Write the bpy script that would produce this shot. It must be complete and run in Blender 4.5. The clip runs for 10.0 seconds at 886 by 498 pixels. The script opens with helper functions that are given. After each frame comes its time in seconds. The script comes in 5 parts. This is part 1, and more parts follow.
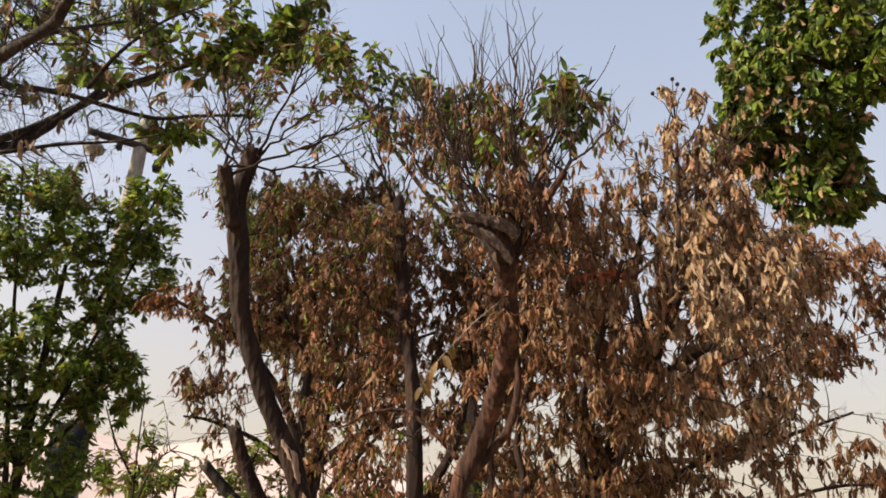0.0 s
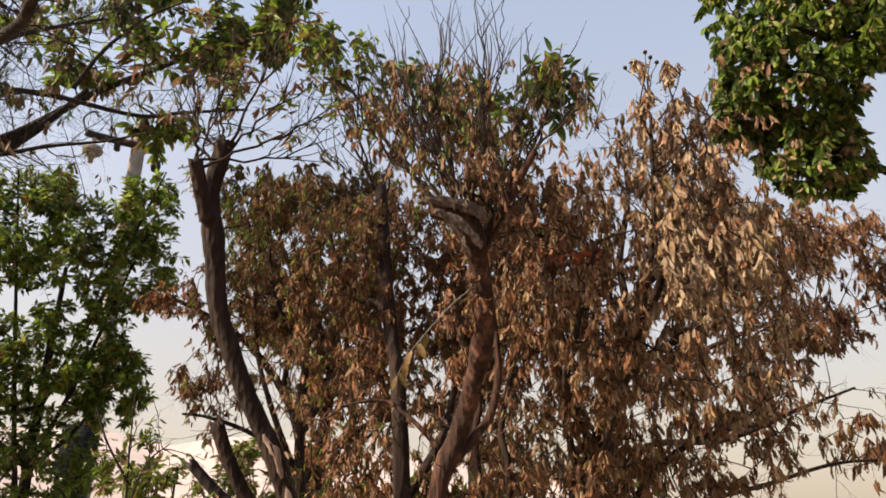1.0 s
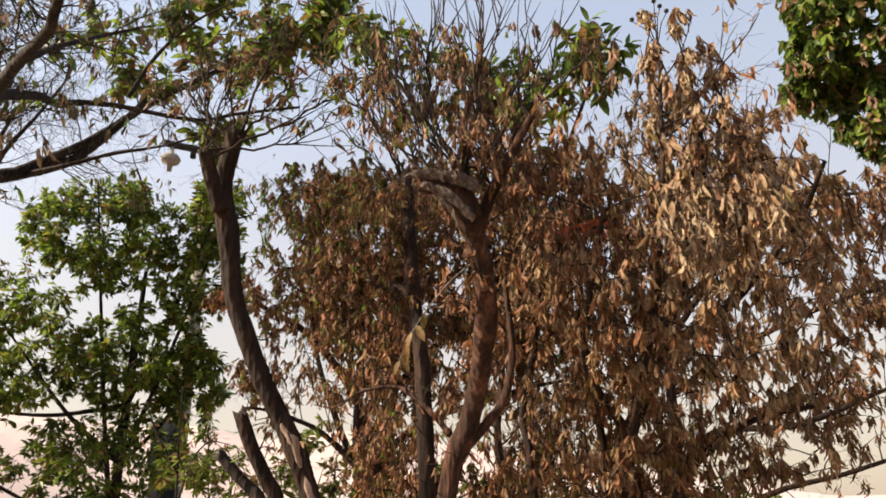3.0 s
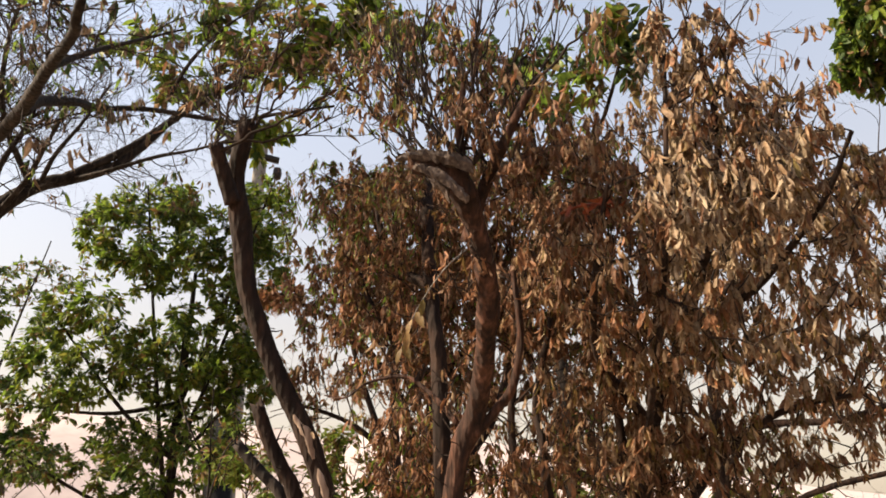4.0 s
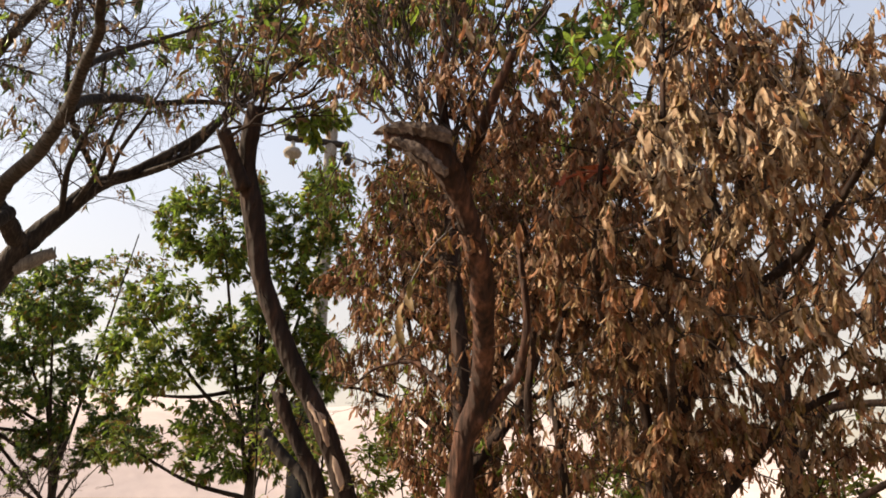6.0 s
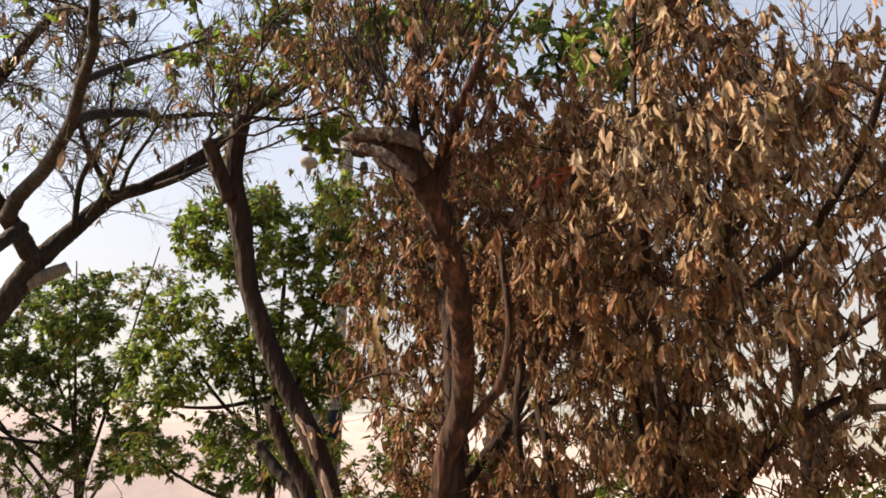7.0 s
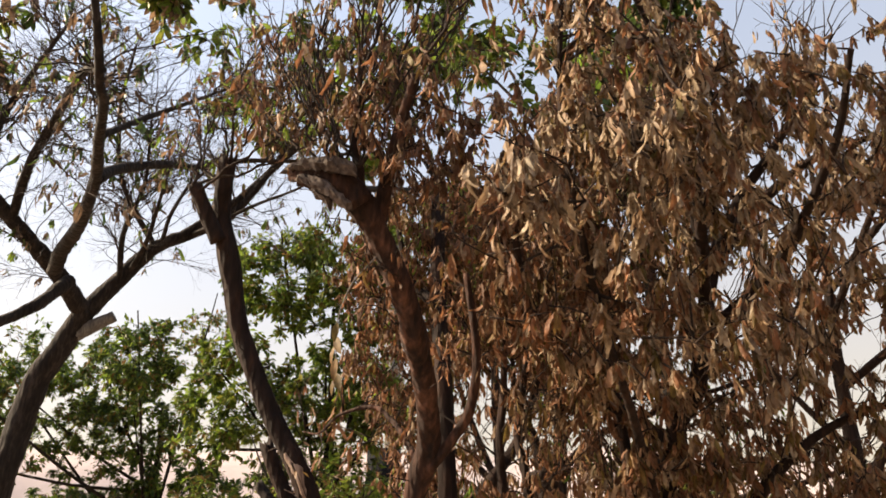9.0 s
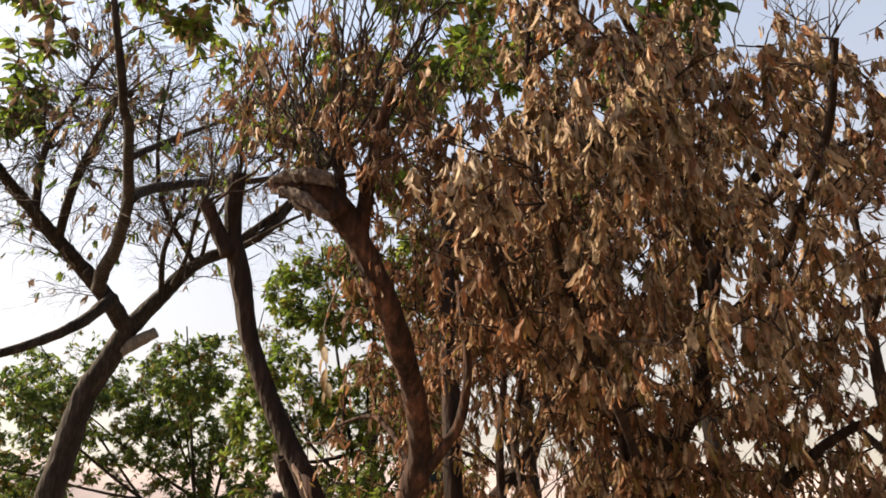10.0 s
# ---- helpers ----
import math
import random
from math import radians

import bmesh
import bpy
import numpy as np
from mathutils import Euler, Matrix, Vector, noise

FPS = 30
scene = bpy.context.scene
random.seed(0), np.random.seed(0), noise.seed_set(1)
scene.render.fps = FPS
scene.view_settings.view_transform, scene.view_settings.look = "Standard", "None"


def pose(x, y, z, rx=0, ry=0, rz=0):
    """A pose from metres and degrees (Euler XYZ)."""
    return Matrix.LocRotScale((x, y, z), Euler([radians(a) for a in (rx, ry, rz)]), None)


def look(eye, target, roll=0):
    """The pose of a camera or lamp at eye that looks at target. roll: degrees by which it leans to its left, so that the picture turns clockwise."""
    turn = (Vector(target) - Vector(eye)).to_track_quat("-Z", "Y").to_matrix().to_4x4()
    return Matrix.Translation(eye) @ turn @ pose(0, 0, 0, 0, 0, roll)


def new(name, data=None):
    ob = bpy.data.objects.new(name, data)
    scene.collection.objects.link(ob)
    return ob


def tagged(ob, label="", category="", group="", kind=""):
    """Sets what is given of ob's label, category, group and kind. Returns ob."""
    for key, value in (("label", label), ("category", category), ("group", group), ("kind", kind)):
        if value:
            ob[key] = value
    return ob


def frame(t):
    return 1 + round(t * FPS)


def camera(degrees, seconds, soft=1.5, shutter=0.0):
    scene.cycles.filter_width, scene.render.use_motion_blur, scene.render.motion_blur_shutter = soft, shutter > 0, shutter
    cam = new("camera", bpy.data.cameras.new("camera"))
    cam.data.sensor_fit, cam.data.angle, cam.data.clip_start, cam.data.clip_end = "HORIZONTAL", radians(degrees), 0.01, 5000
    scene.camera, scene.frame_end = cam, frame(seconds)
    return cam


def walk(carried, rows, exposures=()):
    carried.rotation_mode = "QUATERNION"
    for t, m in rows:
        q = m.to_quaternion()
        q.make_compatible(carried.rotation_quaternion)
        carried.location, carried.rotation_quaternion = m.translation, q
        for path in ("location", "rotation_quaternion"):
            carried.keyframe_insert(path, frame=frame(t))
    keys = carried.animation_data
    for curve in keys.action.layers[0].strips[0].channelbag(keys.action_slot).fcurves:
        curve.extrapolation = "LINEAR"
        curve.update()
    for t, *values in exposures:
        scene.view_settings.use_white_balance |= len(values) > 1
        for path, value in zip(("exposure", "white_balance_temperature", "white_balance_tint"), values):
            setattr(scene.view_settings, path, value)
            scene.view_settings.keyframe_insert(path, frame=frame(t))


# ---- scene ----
cam = camera(65.4, 10.0, soft=1.75)
PATH = [
    (0, (0.262, -0.088, 1.525), (0.188, 1.756, 2.295), 0.8),
    (0.5, (0.337, -0.055, 1.529), (0.266, 1.794, 2.29), -0.3),
    (1, (0.408, -0.016, 1.534), (0.312, 1.839, 2.277), -1.0),
    (1.5, (0.478, 0.023, 1.531), (0.344, 1.881, 2.261), -1.2),
    (2, (0.553, 0.064, 1.525), (0.363, 1.922, 2.242), -1.3),
    (2.5, (0.626, 0.117, 1.522), (0.381, 1.967, 2.242), -1.1),
    (3.8, (0.876, 0.284, 1.495), (0.413, 2.086, 2.231), -0.4),
    (4, (0.905, 0.308, 1.487), (0.424, 2.107, 2.217), -0.3),
    (4.5, (0.981, 0.368, 1.501), (0.441, 2.154, 2.221), 0.2),
    (5, (1.05, 0.426, 1.508), (0.439, 2.19, 2.225), 0.7),
    (5.5, (1.121, 0.493, 1.517), (0.439, 2.241, 2.208), 1.1),
    (5.7, (1.147, 0.518, 1.524), (0.449, 2.265, 2.203), 0.7),
    (6.8, (1.288, 0.671, 1.564), (0.522, 2.388, 2.245), -0.2),
    (7, (1.318, 0.686, 1.563), (0.539, 2.392, 2.257), -0.2),
    (7.5, (1.388, 0.735, 1.572), (0.565, 2.411, 2.288), -0.8),
    (8, (1.462, 0.799, 1.581), (0.608, 2.449, 2.322), -0.9),
    (8.5, (1.541, 0.86, 1.569), (0.662, 2.484, 2.338), -1.5),
    (9, (1.625, 0.926, 1.56), (0.7, 2.515, 2.346), -1.3),
    (9.5, (1.716, 0.986, 1.55), (0.734, 2.533, 2.35), -1.4),
    (10, (1.805, 1.054, 1.545), (0.767, 2.555, 2.365), -0.9),
]
walk(cam, [(t, look(eye, target, roll)) for t, eye, target, roll in PATH], exposures=((0.0, 1.53, 8100, 11), (4.0, 1.71, 8400, 11), (10.0, 1.71, 8500, 11)))

# ---- world, sun, exposure ----
SUN_TO = Vector((-0.76, -0.34, 0.54)).normalized()
world = bpy.data.worlds.new("sky")
scene.world = world
world.use_nodes = True
wn = world.node_tree
sky = wn.nodes.new("ShaderNodeTexSky")
sky.sky_type = "NISHITA"
sky.sun_disc = False
sky.sun_elevation = math.asin(SUN_TO.z)
sky.sun_rotation = math.atan2(SUN_TO.x, SUN_TO.y) % (2 * math.pi)
sky.air_density, sky.dust_density, sky.ozone_density = 1.0, 0.9, 1.0
wn.nodes["Background"].inputs["Strength"].default_value = 0.15
# dusty haze, thick towards the horizon all round
where = wn.nodes.new("ShaderNodeTexCoord")
up = wn.nodes.new("ShaderNodeSeparateXYZ")
wn.links.new(where.outputs["Generated"], up.inputs[0])
thick = wn.nodes.new("ShaderNodeMapRange")
thick.inputs["From Min"].default_value, thick.inputs["From Max"].default_value = 0.0, 0.75
thick.inputs["To Min"].default_value, thick.inputs["To Max"].default_value = 0.97, 0.42
wn.links.new(up.outputs["Z"], thick.inputs["Value"])
haze = wn.nodes.new("ShaderNodeMix")
haze.data_type = "RGBA"
tone = wn.nodes.new("ShaderNodeMix")
tone.data_type = "RGBA"
tone.inputs[6].default_value, tone.inputs[7].default_value = (1.13, 1.28, 1.72, 1), (1.375, 1.25, 1.21, 1)
low = wn.nodes.new("ShaderNodeMapRange")
low.inputs["From Min"].default_value, low.inputs["From Max"].default_value = 0.12, 0.62
low.inputs["To Min"].default_value, low.inputs["To Max"].default_value = 1.0, 0.0
wn.links.new(up.outputs["Z"], low.inputs["Value"])
wn.links.new(low.outputs[0], tone.inputs[0])
wn.links.new(tone.outputs[2], haze.inputs[7])
wn.links.new(thick.outputs[0], haze.inputs[0])
wn.links.new(sky.outputs[0], haze.inputs[6])
# the haze glows a little more on the sun's side
side = wn.nodes.new("ShaderNodeVectorMath")
side.operation = "DOT_PRODUCT"
side.inputs[1].default_value = Vector((SUN_TO.x, SUN_TO.y, 0)).normalized()
wn.links.new(where.outputs["Generated"], side.inputs[0])
glow = wn.nodes.new("ShaderNodeMath")
glow.operation = "MULTIPLY_ADD"
glow.inputs[1].default_value, glow.inputs[2].default_value = 0.12, 1.02
wn.links.new(side.outputs["Value"], glow.inputs[0])
lit = wn.nodes.new("ShaderNodeVectorMath")
lit.operation = "SCALE"
wn.links.new(haze.outputs[2], lit.inputs[0])
wn.links.new(glow.outputs[0], lit.inputs["Scale"])
wn.links.new(lit.outputs[0], wn.nodes["Background"].inputs["Color"])
sun_data = bpy.data.lights.new("sun", "SUN")
sun_data.energy, sun_data.angle, sun_data.color = 4.2, radians(6.0), (1.0, 0.9, 0.79)
sun = new("sun", sun_data)
sun.matrix_world = look(SUN_TO * 50, (0, 0, 0))


# ---- materials ----
def material(name):
    m = bpy.data.materials.new(name)
    m.use_nodes = True
    return m, m.node_tree.nodes, m.node_tree.links, m.node_tree.nodes["Principled BSDF"]


def ramp(nodes, stops):
    r = nodes.new("ShaderNodeValToRGB")
    while len(r.color_ramp.elements) < len(stops):
        r.color_ramp.elements.new(0.5)
    for e, (p, c) in zip(r.color_ramp.elements, stops):
        e.position, e.color = p, (*c, 1)
    return r


def leaf_material(name, colours, through_light=0.38, rough=0.6, vein=(1.25, 1.2, 1.1)):
    """A leaf's skin: its own tint, a paler midrib, blotches, and light that comes through."""
    m, n, l, p = material(name)
    geo, info, add, frac = n.new("ShaderNodeNewGeometry"), n.new("ShaderNodeObjectInfo"), n.new("ShaderNodeMath"), n.new("ShaderNodeMath")
    add.operation, frac.operation = "ADD", "FRACT"
    l.new(geo.outputs["Random Per Island"], add.inputs[0])
    l.new(info.outputs["Random"], add.inputs[1])
    l.new(add.outputs[0], frac.inputs[0])
    tint = ramp(n, [(i / max(1, len(colours) - 1), c) for i, c in enumerate(colours)])
    l.new(frac.outputs[0], tint.inputs[0])
    where = n.new("ShaderNodeTexCoord")
    spots = n.new("ShaderNodeTexNoise")
    spots.inputs["Scale"].default_value, spots.inputs["Detail"].default_value = 55, 4
    l.new(geo.outputs["Position"], spots.inputs["Vector"])
    blot = ramp(n, [(0.3, (0.55, 0.5, 0.45)), (0.55, (1, 1, 1)), (0.8, (1.2, 1.12, 1.0))])
    l.new(spots.outputs[0], blot.inputs[0])
    mul = n.new("ShaderNodeMix")
    mul.data_type, mul.blend_type = "RGBA", "MULTIPLY"
    mul.inputs[0].default_value = 1
    l.new(tint.outputs[0], mul.inputs[6])
    l.new(blot.outputs[0], mul.inputs[7])
    split, off, away = n.new("ShaderNodeSeparateXYZ"), n.new("ShaderNodeMath"), n.new("ShaderNodeMath")
    l.new(where.outputs["UV"], split.inputs[0])
    off.operation, off.inputs[1].default_value = "SUBTRACT", 0.5
    away.operation = "ABSOLUTE"
    l.new(split.outputs[0], off.inputs[0])
    l.new(off.outputs[0], away.inputs[0])
    rib = ramp(n, [(0.03, vein), (0.08, (1, 1, 1))])
    l.new(away.outputs[0], rib.inputs[0])
    mul2 = n.new("ShaderNodeMix")
    mul2.data_type, mul2.blend_type = "RGBA", "MULTIPLY"
    mul2.inputs[0].default_value = 1
    l.new(mul.outputs[2], mul2.inputs[6])
    l.new(rib.outputs[0], mul2.inputs[7])
    l.new(mul2.outputs[2], p.inputs["Base Color"])
    p.inputs["Roughness"].default_value = rough
    p.inputs["Specular IOR Level"].default_value = 0.3
    wave = n.new("ShaderNodeTexNoise")
    wave.inputs["Scale"].default_value = 140
    l.new(geo.outputs["Position"], wave.inputs["Vector"])
    bump = n.new("ShaderNodeBump")
    bump.inputs["Strength"].default_value, bump.inputs["Distance"].default_value = 0.35, 0.004
    l.new(wave.outputs[0], bump.inputs["Height"])
    l.new(bump.outputs[0], p.inputs["Normal"])
    tr, mix = n.new("ShaderNodeBsdfTranslucent"), n.new("ShaderNodeMixShader")
    l.new(mul2.outputs[2], tr.inputs[0])
    mix.inputs[0].default_value = through_light
    l.new(p.outputs[0], mix.inputs[1])
    l.new(tr.outputs[0], mix.inputs[2])
    l.new(mix.outputs[0], n["Material Output"].inputs[0])
    return m


def rough_material(name, dark, mid, light, scale, stretch=(1, 1, 0.25), bump_m=0.006, rough=0.9, fine=4.0):
    """Bark, wood, plaster, earth: two scales of tint, fine relief."""
    m, n, l, p = material(name)
    geo, mp = n.new("ShaderNodeNewGeometry"), n.new("ShaderNodeMapping")
    mp.inputs["Scale"].default_value = stretch
    l.new(geo.outputs["Position"], mp.inputs[0])
    a, b, v = n.new("ShaderNodeTexNoise"), n.new("ShaderNodeTexNoise"), n.new("ShaderNodeTexVoronoi")
    a.inputs["Scale"].default_value, a.inputs["Detail"].default_value = scale, 6
    b.inputs["Scale"].default_value, b.inputs["Detail"].default_value = scale * fine, 5
    v.inputs["Scale"].default_value = scale * fine * 0.7
    for t in (a, b, v):
        l.new(mp.outputs[0], t.inputs["Vector"])
    add = n.new("ShaderNodeMath")
    add.operation = "MULTIPLY_ADD"
    add.inputs[1].default_value = 0.45
    l.new(b.outputs[0], add.inputs[0])
    half = n.new("ShaderNodeMath")
    half.operation, half.inputs[1].default_value = "MULTIPLY", 0.55
    l.new(a.outputs[0], half.inputs[0])
    l.new(half.outputs[0], add.inputs[2])
    c = ramp(n, [(0.34, dark), (0.5, mid), (0.66, light)])
    l.new(add.outputs[0], c.inputs[0])
    l.new(c.outputs[0], p.inputs["Base Color"])
    h = n.new("ShaderNodeMath")
    h.operation = "ADD"
    l.new(add.outputs[0], h.inputs[0])
    l.new(v.outputs[0], h.inputs[1])
    bump = n.new("ShaderNodeBump")
    bump.inputs["Strength"].default_value, bump.inputs["Distance"].default_value = 0.9, bump_m
    l.new(h.outputs[0], bump.inputs["Height"])
    l.new(bump.outputs[0], p.inputs["Normal"])
    p.inputs["Roughness"].default_value = rough
    p.inputs["Specular IOR Level"].default_value = 0.2
    return m


TAN = leaf_material("dry_leaf_tan", [(0.365, 0.292, 0.209), (0.311, 0.242, 0.166), (0.251, 0.182, 0.122), (0.340, 0.265, 0.190), (0.204, 0.146, 0.106)])
BROWN = leaf_material("dry_leaf_brown", [(0.263, 0.176, 0.112), (0.184, 0.121, 0.075), (0.330, 0.223, 0.138), (0.228, 0.143, 0.089), (0.285, 0.197, 0.118)])
# dark red-brown dead leaves; the shade within the crowns is in this colour too
UMBER_SHADE = leaf_material("dry_leaf_umber_shade", [(0.150, 0.077, 0.044), (0.107, 0.056, 0.034), (0.185, 0.092, 0.053), (0.136, 0.073, 0.040)])
RUST = leaf_material("dry_leaf_rust", [(0.257, 0.120, 0.065), (0.185, 0.088, 0.047), (0.308, 0.142, 0.072)])
OLIVE = leaf_material("dry_leaf_olive", [(0.150, 0.098, 0.034), (0.189, 0.114, 0.043), (0.100, 0.069, 0.025), (0.133, 0.100, 0.028)])
GREEN = leaf_material("leaf_green", [(0.115, 0.2, 0.032), (0.155, 0.245, 0.04), (0.085, 0.15, 0.026), (0.19, 0.25, 0.05)], 0.55, 0.4)
YELLOW = leaf_material("leaf_yellow_green", [(0.176, 0.220, 0.035), (0.132, 0.187, 0.030), (0.220, 0.220, 0.050)], 0.45, 0.5)
DEEP = leaf_material("leaf_deep_green", [(0.04, 0.078, 0.02), (0.055, 0.1, 0.024), (0.03, 0.06, 0.018)], 0.4, 0.4)
ASHEN = leaf_material("dry_leaf_ashen", [(0.15, 0.10, 0.07), (0.11, 0.075, 0.05), (0.19, 0.13, 0.09)])
SCARLET = leaf_material("dry_leaf_scarlet", [(0.34, 0.085, 0.04), (0.26, 0.065, 0.035), (0.38, 0.12, 0.05)])
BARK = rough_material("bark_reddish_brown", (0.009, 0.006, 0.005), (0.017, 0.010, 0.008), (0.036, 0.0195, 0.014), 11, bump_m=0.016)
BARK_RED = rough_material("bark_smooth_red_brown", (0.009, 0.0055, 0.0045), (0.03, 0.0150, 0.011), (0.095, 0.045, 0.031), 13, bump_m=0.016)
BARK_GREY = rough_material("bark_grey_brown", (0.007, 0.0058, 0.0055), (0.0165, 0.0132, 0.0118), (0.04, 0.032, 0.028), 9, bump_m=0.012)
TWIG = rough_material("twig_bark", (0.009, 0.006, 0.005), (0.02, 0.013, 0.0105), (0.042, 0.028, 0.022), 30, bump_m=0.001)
WOOD = rough_material("bare_sapwood", (0.12, 0.078, 0.058), (0.24, 0.175, 0.14), (0.34, 0.265, 0.22), 18, (1, 1, 0.12), 0.002, 0.75)
CUT = rough_material("weathered_cut_wood", (0.022, 0.016, 0.014), (0.058, 0.044, 0.038), (0.115, 0.09, 0.079), 22, (1, 1, 1), 0.003, 0.85)
CONCRETE = rough_material("weathered_concrete", (0.13, 0.12, 0.11), (0.19, 0.18, 0.165), (0.25, 0.24, 0.22), 5, (1, 1, 0.4), 0.003, 0.9)
WEATHERED = rough_material("weathered_grey_wood", (0.06, 0.058, 0.058), (0.105, 0.101, 0.1), (0.16, 0.156, 0.152), 14, (1, 1, 0.3), 0.004, 0.9)
STEEL = rough_material("rusty_steel", (0.008, 0.008, 0.009), (0.016, 0.015, 0.015), (0.032, 0.026, 0.022), 12, (1, 1, 1), 0.001, 0.6)
PAINT = rough_material("dark_blue_grey_paint", (0.005, 0.006, 0.009), (0.008, 0.01, 0.014), (0.015, 0.017, 0.02), 8, (1, 1, 1), 0.001, 0.85)
PALE = rough_material("pale_paint", (0.55, 0.55, 0.53), (0.68, 0.68, 0.66), (0.78, 0.78, 0.76), 8, (1, 1, 1), 0.001, 0.6)
EARTH = rough_material("dry_earth_with_litter", (0.16, 0.11, 0.075), (0.26, 0.19, 0.135), (0.36, 0.27, 0.2), 1.6, (1, 1, 1), 0.02, 0.95, 9.0)
SAND = rough_material("pale_dusty_hillside", (0.36, 0.305, 0.3), (0.4, 0.34, 0.333), (0.44, 0.372, 0.362), 0.02, (1, 1, 1), 0.3, 0.95)


# ---- building blocks ----
def part(name, verts, faces, mats, parent, label="", kind="", mat_index=None, uvs=None, smooth=True):
    """One mesh object under a thing or a part; the vertices are in the world."""
    mesh = bpy.data.meshes.new(name)
    at = Vector(parent.get("at", (0, 0, 0))) if parent else Vector((0, 0, 0))
    mesh.from_pydata((np.asarray(verts, float) - np.array(at)).tolist(), [], faces if isinstance(faces, list) else faces.tolist())
    for m in mats if isinstance(mats, (list, tuple)) else [mats]:
        mesh.materials.append(m)
    if mat_index is not None:
        mesh.polygons.foreach_set("material_index", np.asarray(mat_index, np.int32))
    if smooth:
        mesh.polygons.foreach_set("use_smooth", np.ones(len(mesh.polygons), bool))
    if uvs is not None:
        layer = mesh.uv_layers.new(name="UVMap")
        layer.data.foreach_set("uv", np.asarray(uvs, np.float32).ravel())
    mesh.update()
    ob = new(name, mesh)
    if parent:
        ob.parent = parent
        ob["at"] = tuple(at)
    return tagged(ob, label, kind=kind)


def thing(name, at, label, category, group="", kind=""):
    ob = new(name)
    ob.location = at
    ob.empty_display_size = 0.2
    ob["at"] = tuple(at)
    return tagged(ob, label, category, group, kind)


def smooth_line(points, step):
    """A Catmull-Rom line through the points at even steps, with each place's share of the way."""
    p = np.array(points, float)
    p = np.vstack([2 * p[0] - p[1], p, 2 * p[-1] - p[-2]])
    out = []
    for i in range(1, len(p) - 2):
        k = max(2, int(np.linalg.norm(p[i + 1] - p[i]) / step))
        for s in np.arange(k) / k:
            a, b, c, d = p[i - 1 : i + 3]
            out.append(0.5 * (2 * b + (c - a) * s + (2 * a - 5 * b + 4 * c - d) * s**2 + (3 * b - a - 3 * c + d) * s**3))
    out.append(p[-2])
    out = np.array(out)
    way = np.r_[0, np.cumsum(np.linalg.norm(np.diff(out, axis=0), axis=1))]
    return out, way / way[-1]


def frames_along(line):
    tang = np.gradient(line, axis=0)
    tang /= np.linalg.norm(tang, axis=1)[:, None] + 1e-9
    side = np.cross(tang[0], (0.3, 0.9, 0.2))
    sides = []
    for t in tang:
        side = side - t * (side @ t)
        side = side / (np.linalg.norm(side) + 1e-9)
        sides.append(side)
    sides = np.array(sides)
    return tang, sides, np.cross(tang, sides)


def tube(line, radii, sides=8, rough=0.0, seed=0, wave=9.0, jag=0.0):
    """A closed tapered tube with an uneven skin."""
    tang, u, v = frames_along(line)
    ang = np.arange(sides) * 2 * math.pi / sides
    ring = np.cos(ang)[None, :, None] * u[:, None] + np.sin(ang)[None, :, None] * v[:, None]
    r = np.repeat(np.asarray(radii, float)[:, None], sides, 1)
    if rough:
        for i in range(len(line)):
            for j in range(sides):
                q = Vector(line[i] + ring[i, j] * 0.1) * wave + Vector((seed * 3.7, 0, 0))
                q.z *= 0.35
                r[i, j] *= 1 + rough * (noise.noise(q) + 0.7 * noise.noise(q * 2.7) + 0.45 * noise.noise(q * 7.1))
    verts = line[:, None] + ring * r[..., None]
    if jag:
        g = np.random.default_rng(seed)
        verts[-1] += tang[-1] * g.uniform(-jag, jag, sides)[:, None]
    n = len(line)
    verts = np.vstack([verts.reshape(-1, 3), line[:1], line[-1:]])
    faces = []
    for i in range(n - 1):
        for j in range(sides):
            k = (j + 1) % sides
            faces.append((i * sides + j, i * sides + k, (i + 1) * sides + k, (i + 1) * sides + j))
    for j in range(sides):
        k = (j + 1) % sides
        faces.append((n * sides, k, j))
        faces.append((n * sides + 1, (n - 1) * sides + j, (n - 1) * sides + k))
    return verts, faces


def joined(pieces):
    verts, faces, base = [], [], 0
    for v, f in pieces:
        verts.append(np.asarray(v))
        faces += [tuple(i + base for i in q) for q in f]
        base += len(v)
    return np.vstack(verts), faces


def limb(name, points, r0, r1, mat, parent, label="", sides=20, rough=0.12, seed=0, flare=0.0, jag=0.0, bulge=()):
    """A trunk or limb from its foot to its end. bulge: (share of the way, width, amount)."""
    line, s = smooth_line(points, max(0.02, r0 * 0.3))
    r = r0 + (r1 - r0) * s + flare * r0 * np.exp(-s * 14)
    for at, wide, more in bulge:
        r = r * (1 + more * np.exp(-(((s - at) / wide) ** 2)))
    v, f = tube(line, r, sides, rough, seed, jag=jag)
    return part(name, v, f, mat, parent, label), line


